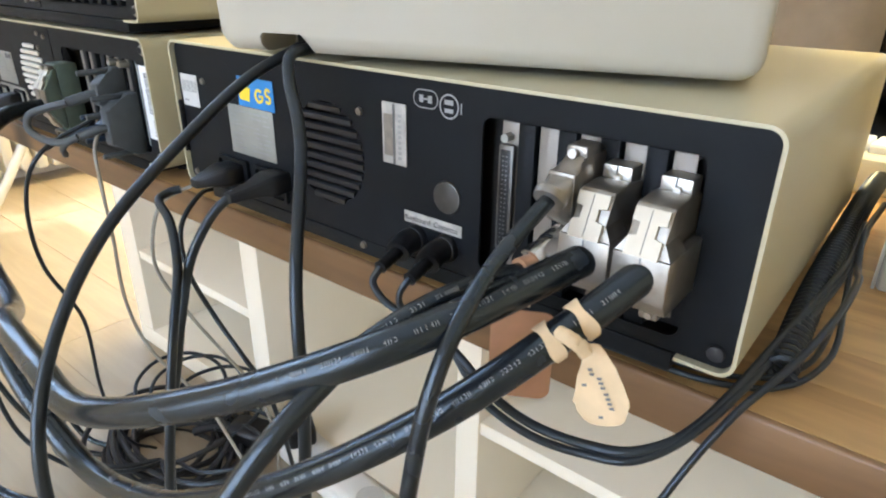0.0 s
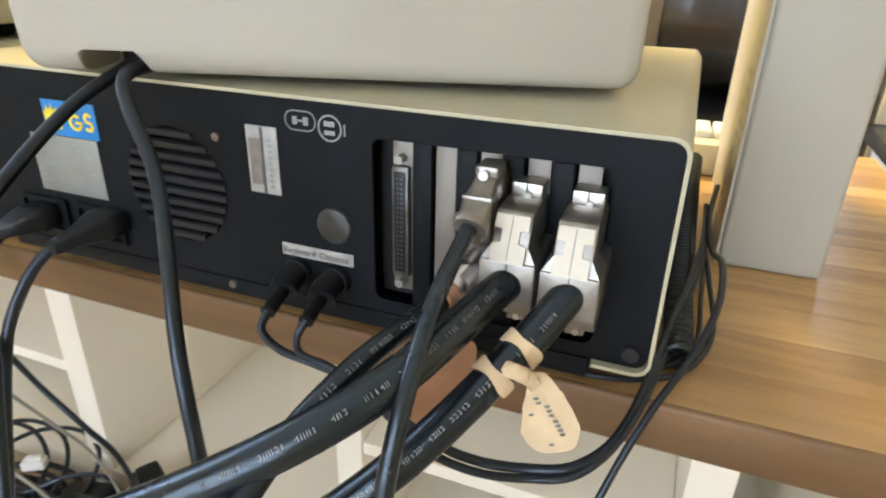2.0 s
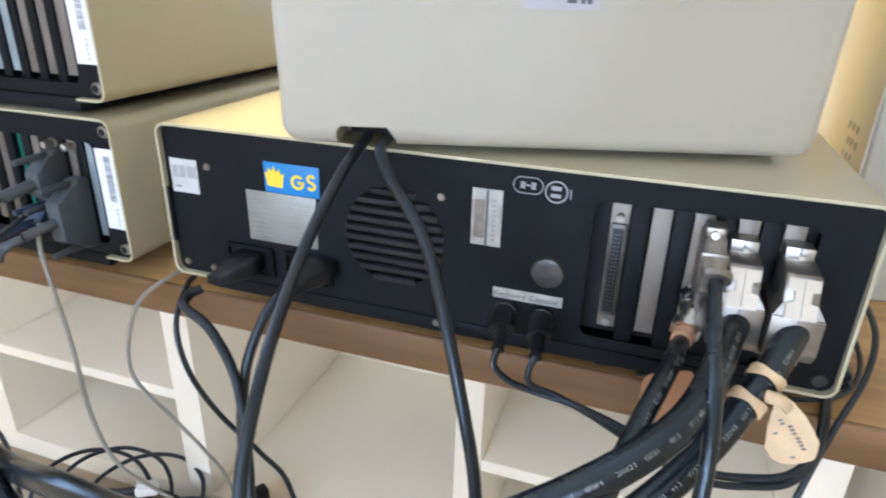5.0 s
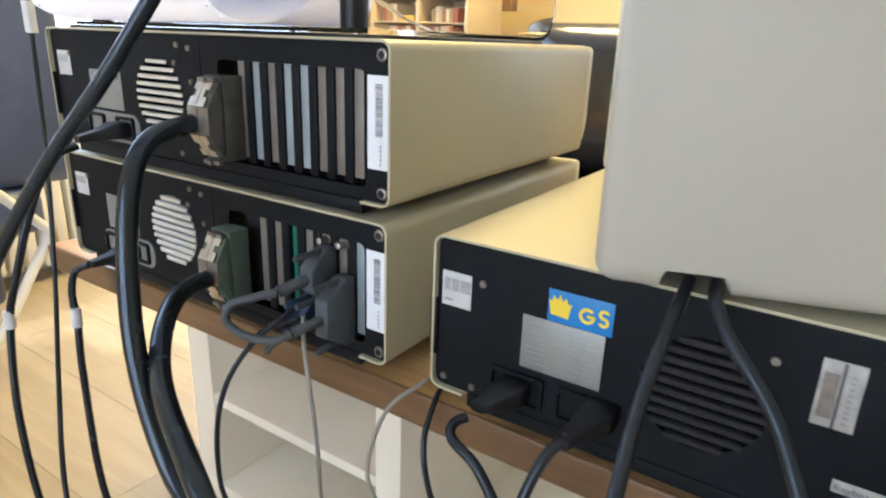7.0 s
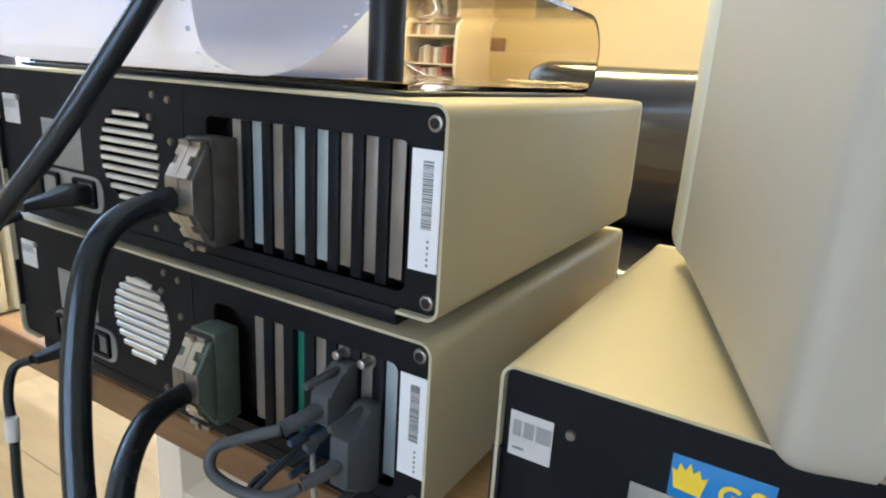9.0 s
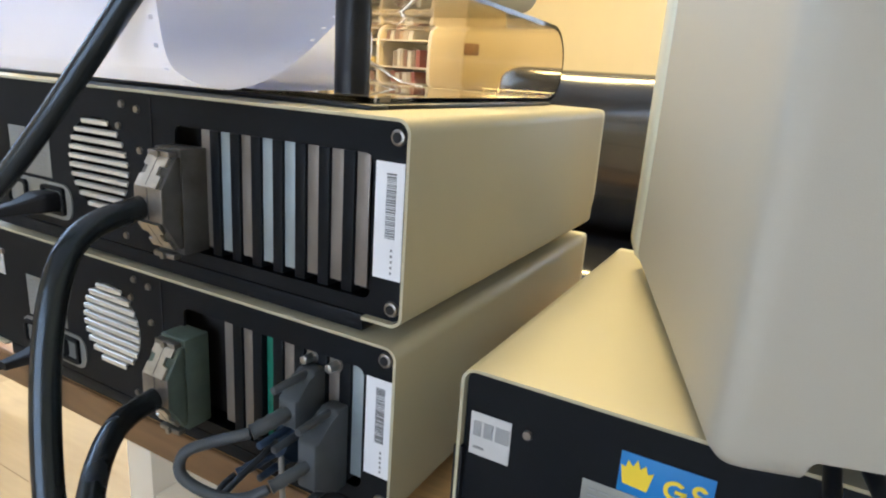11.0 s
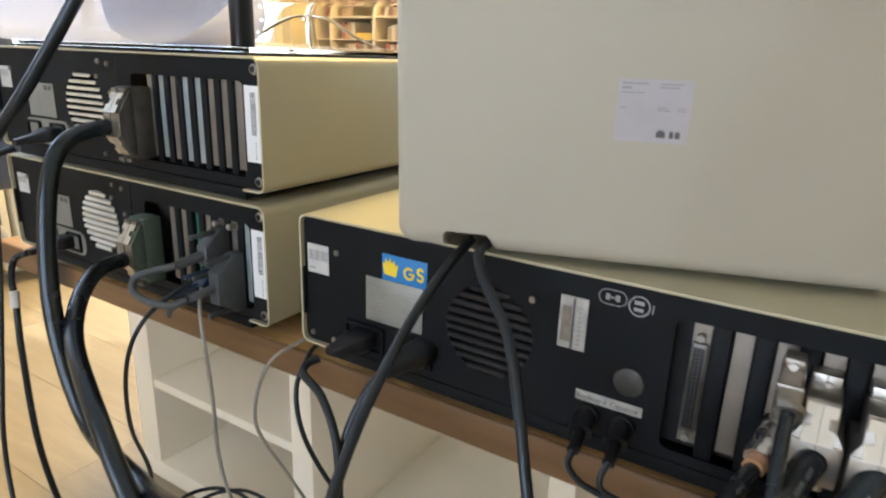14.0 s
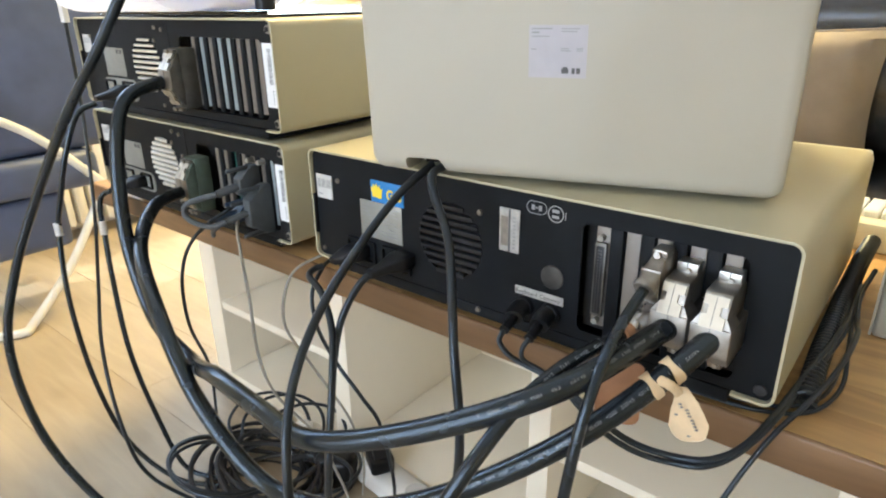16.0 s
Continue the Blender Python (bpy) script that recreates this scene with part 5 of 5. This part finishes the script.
# ---------------------------------------------------------------- printer stand on the stack
def printer_stand():
    s = thing("printer_stand", "smoked clear acrylic printer stand, bent from one sheet, with black post", "printer stand")
    th, z0 = 0.004, 1.0515
    x0, x1 = -1.090, -0.645
    prof = [(0.325, z0), (0.40, z0), (0.52, z0), (0.635, z0)]
    R = 0.0385
    for k in range(1, 13):
        a = radians(-90 + 180 * k / 12)
        prof.append((0.640 + R * math.cos(a), z0 + R + R * math.sin(a)))
    prof += [(0.52, z0 + 2 * R + 0.003), (0.42, z0 + 2 * R + 0.006), (0.30, z0 + 2 * R + 0.010)]
    n = len(prof)
    def off(i, d):
        a, b = prof[max(i - 1, 0)], prof[min(i + 1, n - 1)]
        ty, tz = b[0] - a[0], b[1] - a[1]
        l = math.hypot(ty, tz)
        return (prof[i][0] - tz / l * d, prof[i][1] + ty / l * d)
    loop = [off(i, 0) for i in range(n)] + [off(i, th) for i in reversed(range(n))]
    bm = bmesh.new()
    L0 = [bm.verts.new((x0, *p)) for p in loop]
    L1 = [bm.verts.new((x1, *p)) for p in loop]
    m = len(loop)
    for k in range(m):
        bm.faces.new((L0[k], L0[(k + 1) % m], L1[(k + 1) % m], L1[k]))
    for L in (L0, L1):
        for k in range(n - 1):
            bm.faces.new((L[k], L[k + 1], L[m - 2 - k], L[m - 1 - k]))
    part("bent_sheet", bm, "smoke", s).visible_shadow = False
    part("base_rail", box((x0 - 0.003, 0.318, 1.0480), (x1 + 0.004, 0.338, 1.0512), 0.001), "plug_black", s, "black edge rail")
    part("side_rail", box((x1 - 0.004, 0.3385, 1.0480), (x1 + 0.004, 0.640, 1.0512), 0.001), "plug_black", s, "black edge rail")
    part("post", cyl((-0.678, 0.346, z0 + th + 0.0003), (-0.678, 0.346, z0 + 2 * R + 0.004), 0.0120, seg=28), "plug_black", s, "round black support post")
    part("post", cyl((-1.070, 0.346, z0 + th + 0.0003), (-1.070, 0.346, z0 + 2 * R + 0.004), 0.0120, seg=28), "plug_black", s, "round black support post")
    return s


printer_stand()
prn = thing("printer", "pale beige dot-matrix printer on the acrylic stand", "printer")
part("case", box((-1.075, 0.570, 1.1400), (-0.676, 0.680, 1.205), 0.022, seg=4), "bezel", prn)
part("cover", box((-1.040, 0.590, 1.2052), (-0.700, 0.660, 1.212), 0.003), "plug_black", prn)


def fanfold():
    p = thing("printer_paper", "white fan-fold printer paper with punched margins, hanging in a loop", "paper")
    xl, xr, th = -0.955, -0.700, 0.0004
    cols = [xl, xl + 0.0045, xl + 0.0080, xr - 0.0080, xr - 0.0045, xr]
    for profile in ([(0.205, 1.200), (0.210, 1.150), (0.212, 1.105), (0.217, 1.073), (0.227, 1.0625), (0.246, 1.0567), (0.267, 1.0567), (0.295, 1.0650), (0.326, 1.0815), (0.356, 1.103), (0.385, 1.126)],
                    [(0.290, 1.0560), (0.340, 1.0562), (0.380, 1.0620), (0.397, 1.080), (0.397, 1.100), (0.386, 1.120), (0.370, 1.136)]):
        line = glide([(y, z, 0) for y, z in profile], 60)
        bm = bmesh.new()
        run, rows, last = 0.0, [line[0]], line[0]
        for q in line[1:]:
            run += (q - last).length
            last = q
            if run > 0.0021:
                rows.append(q)
                run = 0.0
        grid = [[bm.verts.new((x, q.x, q.y)) for x in cols] for q in rows]
        for i in range(len(grid) - 1):
            for k in range(5):
                if k in (1, 3) and i % 6 == 2:
                    continue
                bm.faces.new((grid[i][k], grid[i][k + 1], grid[i + 1][k + 1], grid[i + 1][k]))
        bmesh.ops.solidify(bm, geom=list(bm.faces), thickness=th)
        part("sheet", bm, "sheet", p)


fanfold()
bit = thing("paper_slip", "white paper slip lying on the acrylic base", "paper")
part("sheet", box((-1.010, 0.322, 1.0558), (-0.940, 0.352, 1.0600), 0.0008), "paper", bit)


# ---------------------------------------------------------------- the tall white unit at the end of the counter
def tower():
    u = thing("tower_unit", "tall plain cream plastic unit with vent holes in its side", "computer accessory")
    x0, x1, y0, y1, z1 = -0.0165, 0.0590, 0.4945, 0.770, 1.24
    rows = [circle(0.030 + 0.0135 * i + (0.0067 if j % 2 else 0), 0.078 + 0.0125 * j, 0.0042, 10) for j in range(6) for i in range(3)]
    bm = pierced([(0, 0), (y1 - y0 - 0.004, 0), (y1 - y0 - 0.004, z1 - TOP - 0.002), (0, z1 - TOP - 0.002)], rows, 0, 0.0022)
    bmesh.ops.transform(bm, matrix=Matrix.Translation((x0, y0 + 0.002, TOP + 0.001)) @ Matrix.Rotation(radians(90), 4, "Z") @ Matrix.Scale(-1, 4, (0, 1, 0)), verts=bm.verts)
    part("side_panel", bm, "monitor", u)
    part("body", box((x0 + 0.0024, y0, TOP + 0.0006), (x1, y1, z1), 0.004, seg=3), "monitor", u)
    return u


tower()


# ---------------------------------------------------------------- beyond the counter
def keyboard():
    k = thing("keyboard", "cream keyboard with white keys on the far side of the counter", "keyboard")
    prof = [(0.735, TOP + 0.0004), (0.735, TOP + 0.036), (0.760, TOP + 0.036), (0.890, TOP + 0.020), (0.894, TOP + 0.0004)]
    part("case", side_profile(prof, -0.46, 0.006, 0.003), "bezel", k)
    for r in range(5):
        for i in range(22):
            x = -0.448 + i * 0.0203
            y = 0.768 + r * 0.0225
            z = TOP + 0.0352 - (y - 0.760) * 0.123
            part("key", box((x, y, z - 0.001), (x + 0.0175, y + 0.0185, z + 0.0095), 0.002, seg=1), "white", k)
    return k


keyboard()


def sofa():
    s = thing("leather_sofa", "black leather sofa with soft seams, facing the counter", "sofa")
    f = FLOOR
    def cushion(lo, hi, r, puff, name):
        bm = box(lo, hi, r, seg=4)
        bmesh.ops.subdivide_edges(bm, edges=[e for e in bm.edges if e.calc_length() > 0.1], cuts=6, use_grid_fill=True)
        c = (Vector(lo) + Vector(hi)) / 2
        for v in bm.verts:
            d = v.co - c
            k = max(0, 1 - (2 * d.x / (hi[0] - lo[0])) ** 2) * max(0, 1 - (2 * d.z / (hi[2] - lo[2])) ** 2)
            v.co.y += puff * k * (1 if d.y > 0 else -1) + 0.006 * noise.noise(v.co * 9)
        part(name, bm, "leather", s)
    part("base", box((-1.12, 1.12, f + 0.06), (0.148, 1.80, f + 0.22), 0.02, seg=3), "leather", s)
    for x0, x1 in ((-1.08, -0.470), (-0.466, 0.146)):
        cushion((x0, 1.12, f + 0.221), (x1, 1.62, f + 0.42), 0.045, 0.0, "seat_cushion")
        cushion((x0, 1.42, f + 0.43), (x1, 1.62, f + 0.795), 0.06, 0.025, "back_cushion")
    part("backrest", box((-1.12, 1.625, f + 0.221), (0.148, 1.80, f + 0.77), 0.05, seg=4), "leather", s)
    for x0, x1 in ((-1.25, -1.125), (0.150, 0.212)):
        part("armrest", box((x0, 1.12, f + 0.06), (x1, 1.80, f + 0.58), 0.05, seg=4), "leather", s)
    for x in (-1.2, 0.18):
        for y in (1.17, 1.74):
            part("leg", cyl((x, y, f), (x, y, f + 0.07), 0.018, seg=14), "chrome", s)


sofa()


# added cushion shape, stands in for the brown reflection on the sofa leather
def sofa_sheen_shape():
    c = thing("sofa_sheen_shape", "added beige-brown cushion shape standing in for the sheen on the black leather sofa", "cushion")
    w, d, h, n = 0.20, 0.055, 0.135, 14
    bm = bmesh.new()
    for side in (-1, 1):
        grid = []
        for i in range(n + 1):
            row = []
            for k in range(n + 1):
                a, b = 2 * i / n - 1, 2 * k / n - 1
                fat = ((1 - a ** 4) * (1 - b ** 4)) ** 0.5
                p = Vector((w * a * (1 - 0.06 * (1 - b * b)), side * d * fat, h * b * (1 - 0.06 * (1 - a * a))))
                p += Vector((0, side * 0.004 * noise.noise(p * 18) * fat, 0))
                row.append(bm.verts.new(p))
            grid.append(row)
        for i in range(n):
            for k in range(n):
                bm.faces.new((grid[i][k], grid[i + 1][k], grid[i + 1][k + 1], grid[i][k + 1]))
    bmesh.ops.remove_doubles(bm, verts=bm.verts, dist=1e-5)
    bmesh.ops.transform(bm, matrix=pose(-0.32, 1.345, 0.868, -8, 0, 2), verts=bm.verts)
    part("cover", bm, "taupe", c)
    part("piping", tube([pose(-0.32, 1.345, 0.868, -8, 0, 2) @ Vector((w * a, 0, h * b)) for a, b in ((-1, 1), (-0.5, 0.955), (0, 0.94), (0.5, 0.955), (1, 1))], 0.003, 8, 4), "taupe", c)


sofa_sheen_shape()


def bookshelf():
    b = thing("bookshelf", "cream open bookshelf with boxed compartments, partly filled", "bookshelf")
    f = FLOOR
    y0, y1 = 2.30, 2.58
    ups = (-2.41, -2.312, -2.052, -1.797)
    levels = [1.054 + 0.183 * k for k in range(-4, 5)]
    for x in ups:
        part("upright", box((x, y0, f), (x + 0.016, y1, levels[-1] + 0.014), 0.002), "shelfcream", b)
    for z in levels:
        part("board", box((ups[0] + 0.0165, y0 + 0.003, z), (ups[-1] - 0.0005, y1, z + 0.013), 0.002), "shelfcream", b)
    part("back", box((ups[0], y1 + 0.001, f), (ups[-1] + 0.016, y1 + 0.008, levels[-1] + 0.014)), "shelfcream", b)
    rng = random.Random(12)
    for i in range(3):
        for z in levels[:-1]:
            x = ups[i] + 0.020 + rng.uniform(0.0, 0.05)
            end = min(ups[i + 1] - 0.03, x + rng.uniform(0.05, 0.17))
            while x < end:
                w, h, d = rng.uniform(0.009, 0.026), rng.uniform(0.10, 0.150), rng.uniform(0.12, 0.18)
                bk = thing("book", "upright book with a coloured cloth spine on the shelf", "book", group="books on the shelf")
                part("cover", box((x, y0 + 0.03, z + 0.0134), (x + w, y0 + 0.03 + d, z + 0.0134 + h), 0.0015, seg=1), rng.choice(BOOKS), bk)
                part("pages", box((x + 0.002, y0 + 0.035, z + 0.0134 + h + 0.0002), (x + w - 0.002, y0 + 0.025 + d, z + 0.0134 + h + 0.001)), "paper", bk)
                x += w + 0.0012
    tub = thing("yellow_box", "small yellow cardboard box on the bookshelf", "box")
    part("carton", box((-2.20, y0 + 0.04, levels[4] + 0.0134), (-2.09, y0 + 0.15, levels[4] + 0.070), 0.002), "gold_card", tub)
    part("lid_flap", box((-2.20, y0 + 0.04, levels[4] + 0.0702), (-2.09, y0 + 0.15, levels[4] + 0.0715), 0.0004), "gold_card", tub)
    r = thing("wooden_rack", "brown wooden stand with a flat top board by the wall", "stand")
    part("post", box((-1.915, 2.66, f + 0.03), (-1.865, 2.71, 1.1745), 0.003), "brown", r)
    part("top_board", box((-1.918, 2.655, 1.175), (-1.768, 2.715, 1.268), 0.004), "brown", r)
    part("foot", box((-1.98, 2.58, f), (-1.80, 2.79, f + 0.0298), 0.004), "brown", r)


bookshelf()


def tripod_stand():
    s = thing("chrome_tripod_stand", "chrome tripod stand with bent legs before the bookshelf", "stand")
    f, cx, cy, hz = FLOOR, -1.777, 1.60, 1.186
    part("column", cyl((cx, cy, f + 0.05), (cx, cy, f + 1.32), 0.011, seg=18), "chrome", s)
    part("hub", cyl((cx, cy, hz - 0.020), (cx, cy, hz + 0.020), 0.024, 0.018, 20, bevel=0.004), "chrome", s)
    for k in range(3):
        a = 2 * math.pi * k / 3 + 0.15
        u = Vector((math.cos(a), math.sin(a), 0))
        q = Vector((cx, cy, 0))
        part("leg", tube([q + u * 0.015 + Vector((0, 0, hz + 0.005)), q + u * 0.07 + Vector((0, 0, hz - 0.010)), q + u * 0.17 + Vector((0, 0, hz - 0.090)), q + u * 0.30 + Vector((0, 0, hz - 0.240)), q + u * 0.62 + Vector((0, 0, f + 0.009))], 0.0085, 10, 6), "chrome", s)
    part("head", box((cx - 0.10, cy - 0.05, f + 1.3202), (cx + 0.10, cy + 0.05, f + 1.335), 0.004), "plug_black", s)


tripod_stand()


# cupboard with plant beside the counter
def plant_corner():
    f = FLOOR
    cab = thing("low_cabinet", "white low cabinet with a dark stone top", "cabinet", at=(0.014, 0, 0.024))
    part("carcass", box((0.205, 0.932, f - 0.024), (1.30, 1.105, 0.7180), 0.002), "white", cab)
    part("stone_top", box((0.190, 0.925, 0.7184), (1.32, 1.1195, 0.7440), 0.004), "stone", cab, "dark speckled stone top")
    tagged(link("wall_partition", box((0.215, 1.122, f), (1.40, 1.200, f + 1.75), 0.003), "wall"), "cream plaster partition behind the plant", "wall", kind="structure")
    tray = thing("stone_tray", "dark flat stone tray scattered with pebbles", "tray", at=(0.014, 0, 0.024))
    part("plate", box((0.225, 0.955, 0.7442), (0.46, 1.10, 0.7520), 0.003), "stone", tray)
    rng = random.Random(3)
    for k in range(36):
        x, y, r = rng.uniform(0.25, 0.44), rng.uniform(0.96, 1.0), rng.uniform(0.003, 0.007)
        bm = bmesh.new()
        bmesh.ops.create_icosphere(bm, subdivisions=2, radius=r, matrix=pose(x, y, 0.752 + r * 0.5))
        for v in bm.verts:
            v.co += Vector((noise.noise(v.co * 200), noise.noise(v.co * 200 + Vector((4, 0, 0))), 0)) * r * 0.4
        part("pebble", bm, rng.choice(("stone", "gold", "foil", "plug_blue")), tray)
    pot = thing("flower_pot", "round white ceramic flower pot with dark soil", "flower pot", at=(0.014, 0, 0.024))
    cx, cy, z0 = 0.322, 1.045, 0.7522
    loops = []
    for r, z in ((0.052, 0.0), (0.066, 0.006), (0.078, 0.030), (0.083, 0.070), (0.083, 0.118), (0.0835, 0.122), (0.080, 0.122), (0.078, 0.106)):
        loops.append([(cx + r * math.cos(2 * math.pi * k / 48), cy + r * math.sin(2 * math.pi * k / 48), z0 + z) for k in range(48)])
    part("vessel", loft(loops), "ceramic", pot)
    part("soil", cyl((cx, cy, z0 + 0.1062), (cx, cy, z0 + 0.112), 0.0775, seg=32), "soil", pot)
    pl = thing("succulent", "green succulent plant with long fleshy leaves", "plant", at=(0.014, 0, 0.024))
    for k in range(56):
        a, r = rng.uniform(0, 6.28), rng.uniform(0.0, 0.068)
        bx, by = cx + r * math.cos(a), cy + r * math.sin(a)
        h, lean = rng.uniform(0.10, 0.24), rng.uniform(0.5, 2.6)
        bend = rng.uniform(-0.4, 0.4)
        pts = [(bx + lean * 0.055 * u * math.cos(a + bend * u), by + lean * 0.055 * u * math.sin(a + bend * u), z0 + 0.110 + h * u) for u in (0, 0.3, 0.6, 0.85, 1.0)]
        bm = tube(pts, 0.0075, 10, 4, flat=0.5)
        n = len(bm.verts) // 10
        bm.verts.ensure_lookup_table()
        line = glide(pts, 4)
        for i, q in enumerate(line):
            s = 0.75 + 0.5 * math.sin(math.pi * min(1, i / (n - 1) * 0.9 + 0.05)) - 0.9 * max(0, i / (n - 1) - 0.7)
            for v in bm.verts[i * 10:(i + 1) * 10]:
                v.co = q + (v.co - q) * max(0.12, s)
        part("leaf", bm, "leaf", pl)
    orn = thing("golden_ornament", "small golden foil ornament beside the flower pot", "ornament", at=(0.014, 0, 0.024))
    for k in range(9):
        bm = bmesh.new()
        bmesh.ops.create_icosphere(bm, subdivisions=2, radius=rng.uniform(0.006, 0.013), matrix=pose(0.222 + 0.012 * rng.uniform(-1, 1), 1.03 + 0.02 * rng.uniform(-1, 1), 0.7540 + 0.010 + 0.028 * rng.random()))
        for v in bm.verts:
            v.co += Vector((noise.noise(v.co * 150), noise.noise(v.co * 150 + Vector((4, 0, 0))), noise.noise(v.co * 150 + Vector((0, 4, 0))))) * 0.005
        part("crumple", bm, "gold", orn)
    tub = thing("plastic_crate", "open purple-blue plastic crate by the counter end", "crate")
    x0, x1, y0, y1, za, zb = 0.325, 0.60, 0.70, 0.90, f, 0.705
    part("base", box((x0, y0, za), (x1, y1, za + 0.01)), "purple", tub)
    for lo, hi in (((x0, y0), (x0 + 0.012, y1)), ((x1 - 0.012, y0), (x1, y1)), ((x0 + 0.0122, y0), (x1 - 0.0122, y0 + 0.012)), ((x0 + 0.0122, y1 - 0.012), (x1 - 0.0122, y1))):
        part("wall_panel", box((lo[0], lo[1], za + 0.0102), (hi[0], hi[1], zb), 0.003), "purple", tub)


plant_corner()


# chair with white tube frame by the radiator
def tube_chair():
    c = thing("cantilever_chair", "navy upholstered chair with a white tubular steel frame", "chair")
    f = FLOOR
    part("seat", box((-2.05, 0.05, f + 0.30), (-1.785, 0.56, f + 0.40), 0.025, seg=3), "navy", c)
    part("seat_skirt", box((-2.00, 0.06, f + 0.15), (-1.80, 0.46, f + 0.299), 0.020, seg=3), "navy", c)
    bm = box((-1.92, 0.02, f + 0.401), (-1.80, 0.66, f + 0.98), 0.035, seg=3)
    part("backrest", bm, "navy", c)
    part("frame_tube", tube([(-1.74, -0.20, f + 0.62), (-1.745, 0.10, f + 0.60), (-1.75, 0.354, f + 0.50), (-1.75, 0.514, f + 0.345), (-1.752, 0.535, f + 0.30), (-1.75, 0.500, f + 0.24), (-1.71, 0.400, f + 0.125), (-1.675, 0.275, f + 0.020), (-1.665, 0.245, f + 0.012), (-1.70, 0.150, f + 0.012), (-1.76, -0.30, f + 0.012)], 0.011, 12, 6), "tube", c)
    part("frame_tube", tube([(-2.08, -0.20, f + 0.62), (-2.08, 0.10, f + 0.60), (-2.08, 0.354, f + 0.50), (-2.08, 0.514, f + 0.345), (-2.08, 0.50, f + 0.24), (-2.06, 0.275, f + 0.020), (-2.06, 0.245, f + 0.012), (-2.08, -0.30, f + 0.012)], 0.011, 12, 6), "tube", c)
    part("cross_tube", cyl((-2.08, -0.28, f + 0.012), (-1.755, -0.28, f + 0.012), 0.0105, seg=12), "tube", c)


tube_chair()


# ---------------------------------------------------------------- floor planks
def planks():
    fl = bpy.data.objects["floor"]
    x0, x1, y0, y1 = -2.42, 2.6, -2.2, 3.4
    rng = random.Random(21)
    wid = 0.193
    meshes = {}
    k = 0
    y = y0
    while y < y1 - 0.01:
        w = min(wid, y1 - y)
        x = x0 - rng.uniform(0, 1.0)
        while x < x1:
            xe = x + 1.28
            a, b = max(x, x0), min(xe, x1)
            if b - a > 0.02:
                key = (round(b - a, 3), round(w, 3))
                if key not in meshes:
                    bm = box((0, 0, -0.0013), (key[0] - 0.0008, key[1] - 0.0008, 0), 0.0004, seg=1)
                    me = bpy.data.meshes.new("plank")
                    bm.to_mesh(me)
                    bm.free()
                    me.materials.append(M["oak"])
                    meshes[key] = me
                p = new("plank", meshes[key])
                p.location = (a, y, FLOOR)
                p.parent = fl
            x = xe
        y += wid


planks()
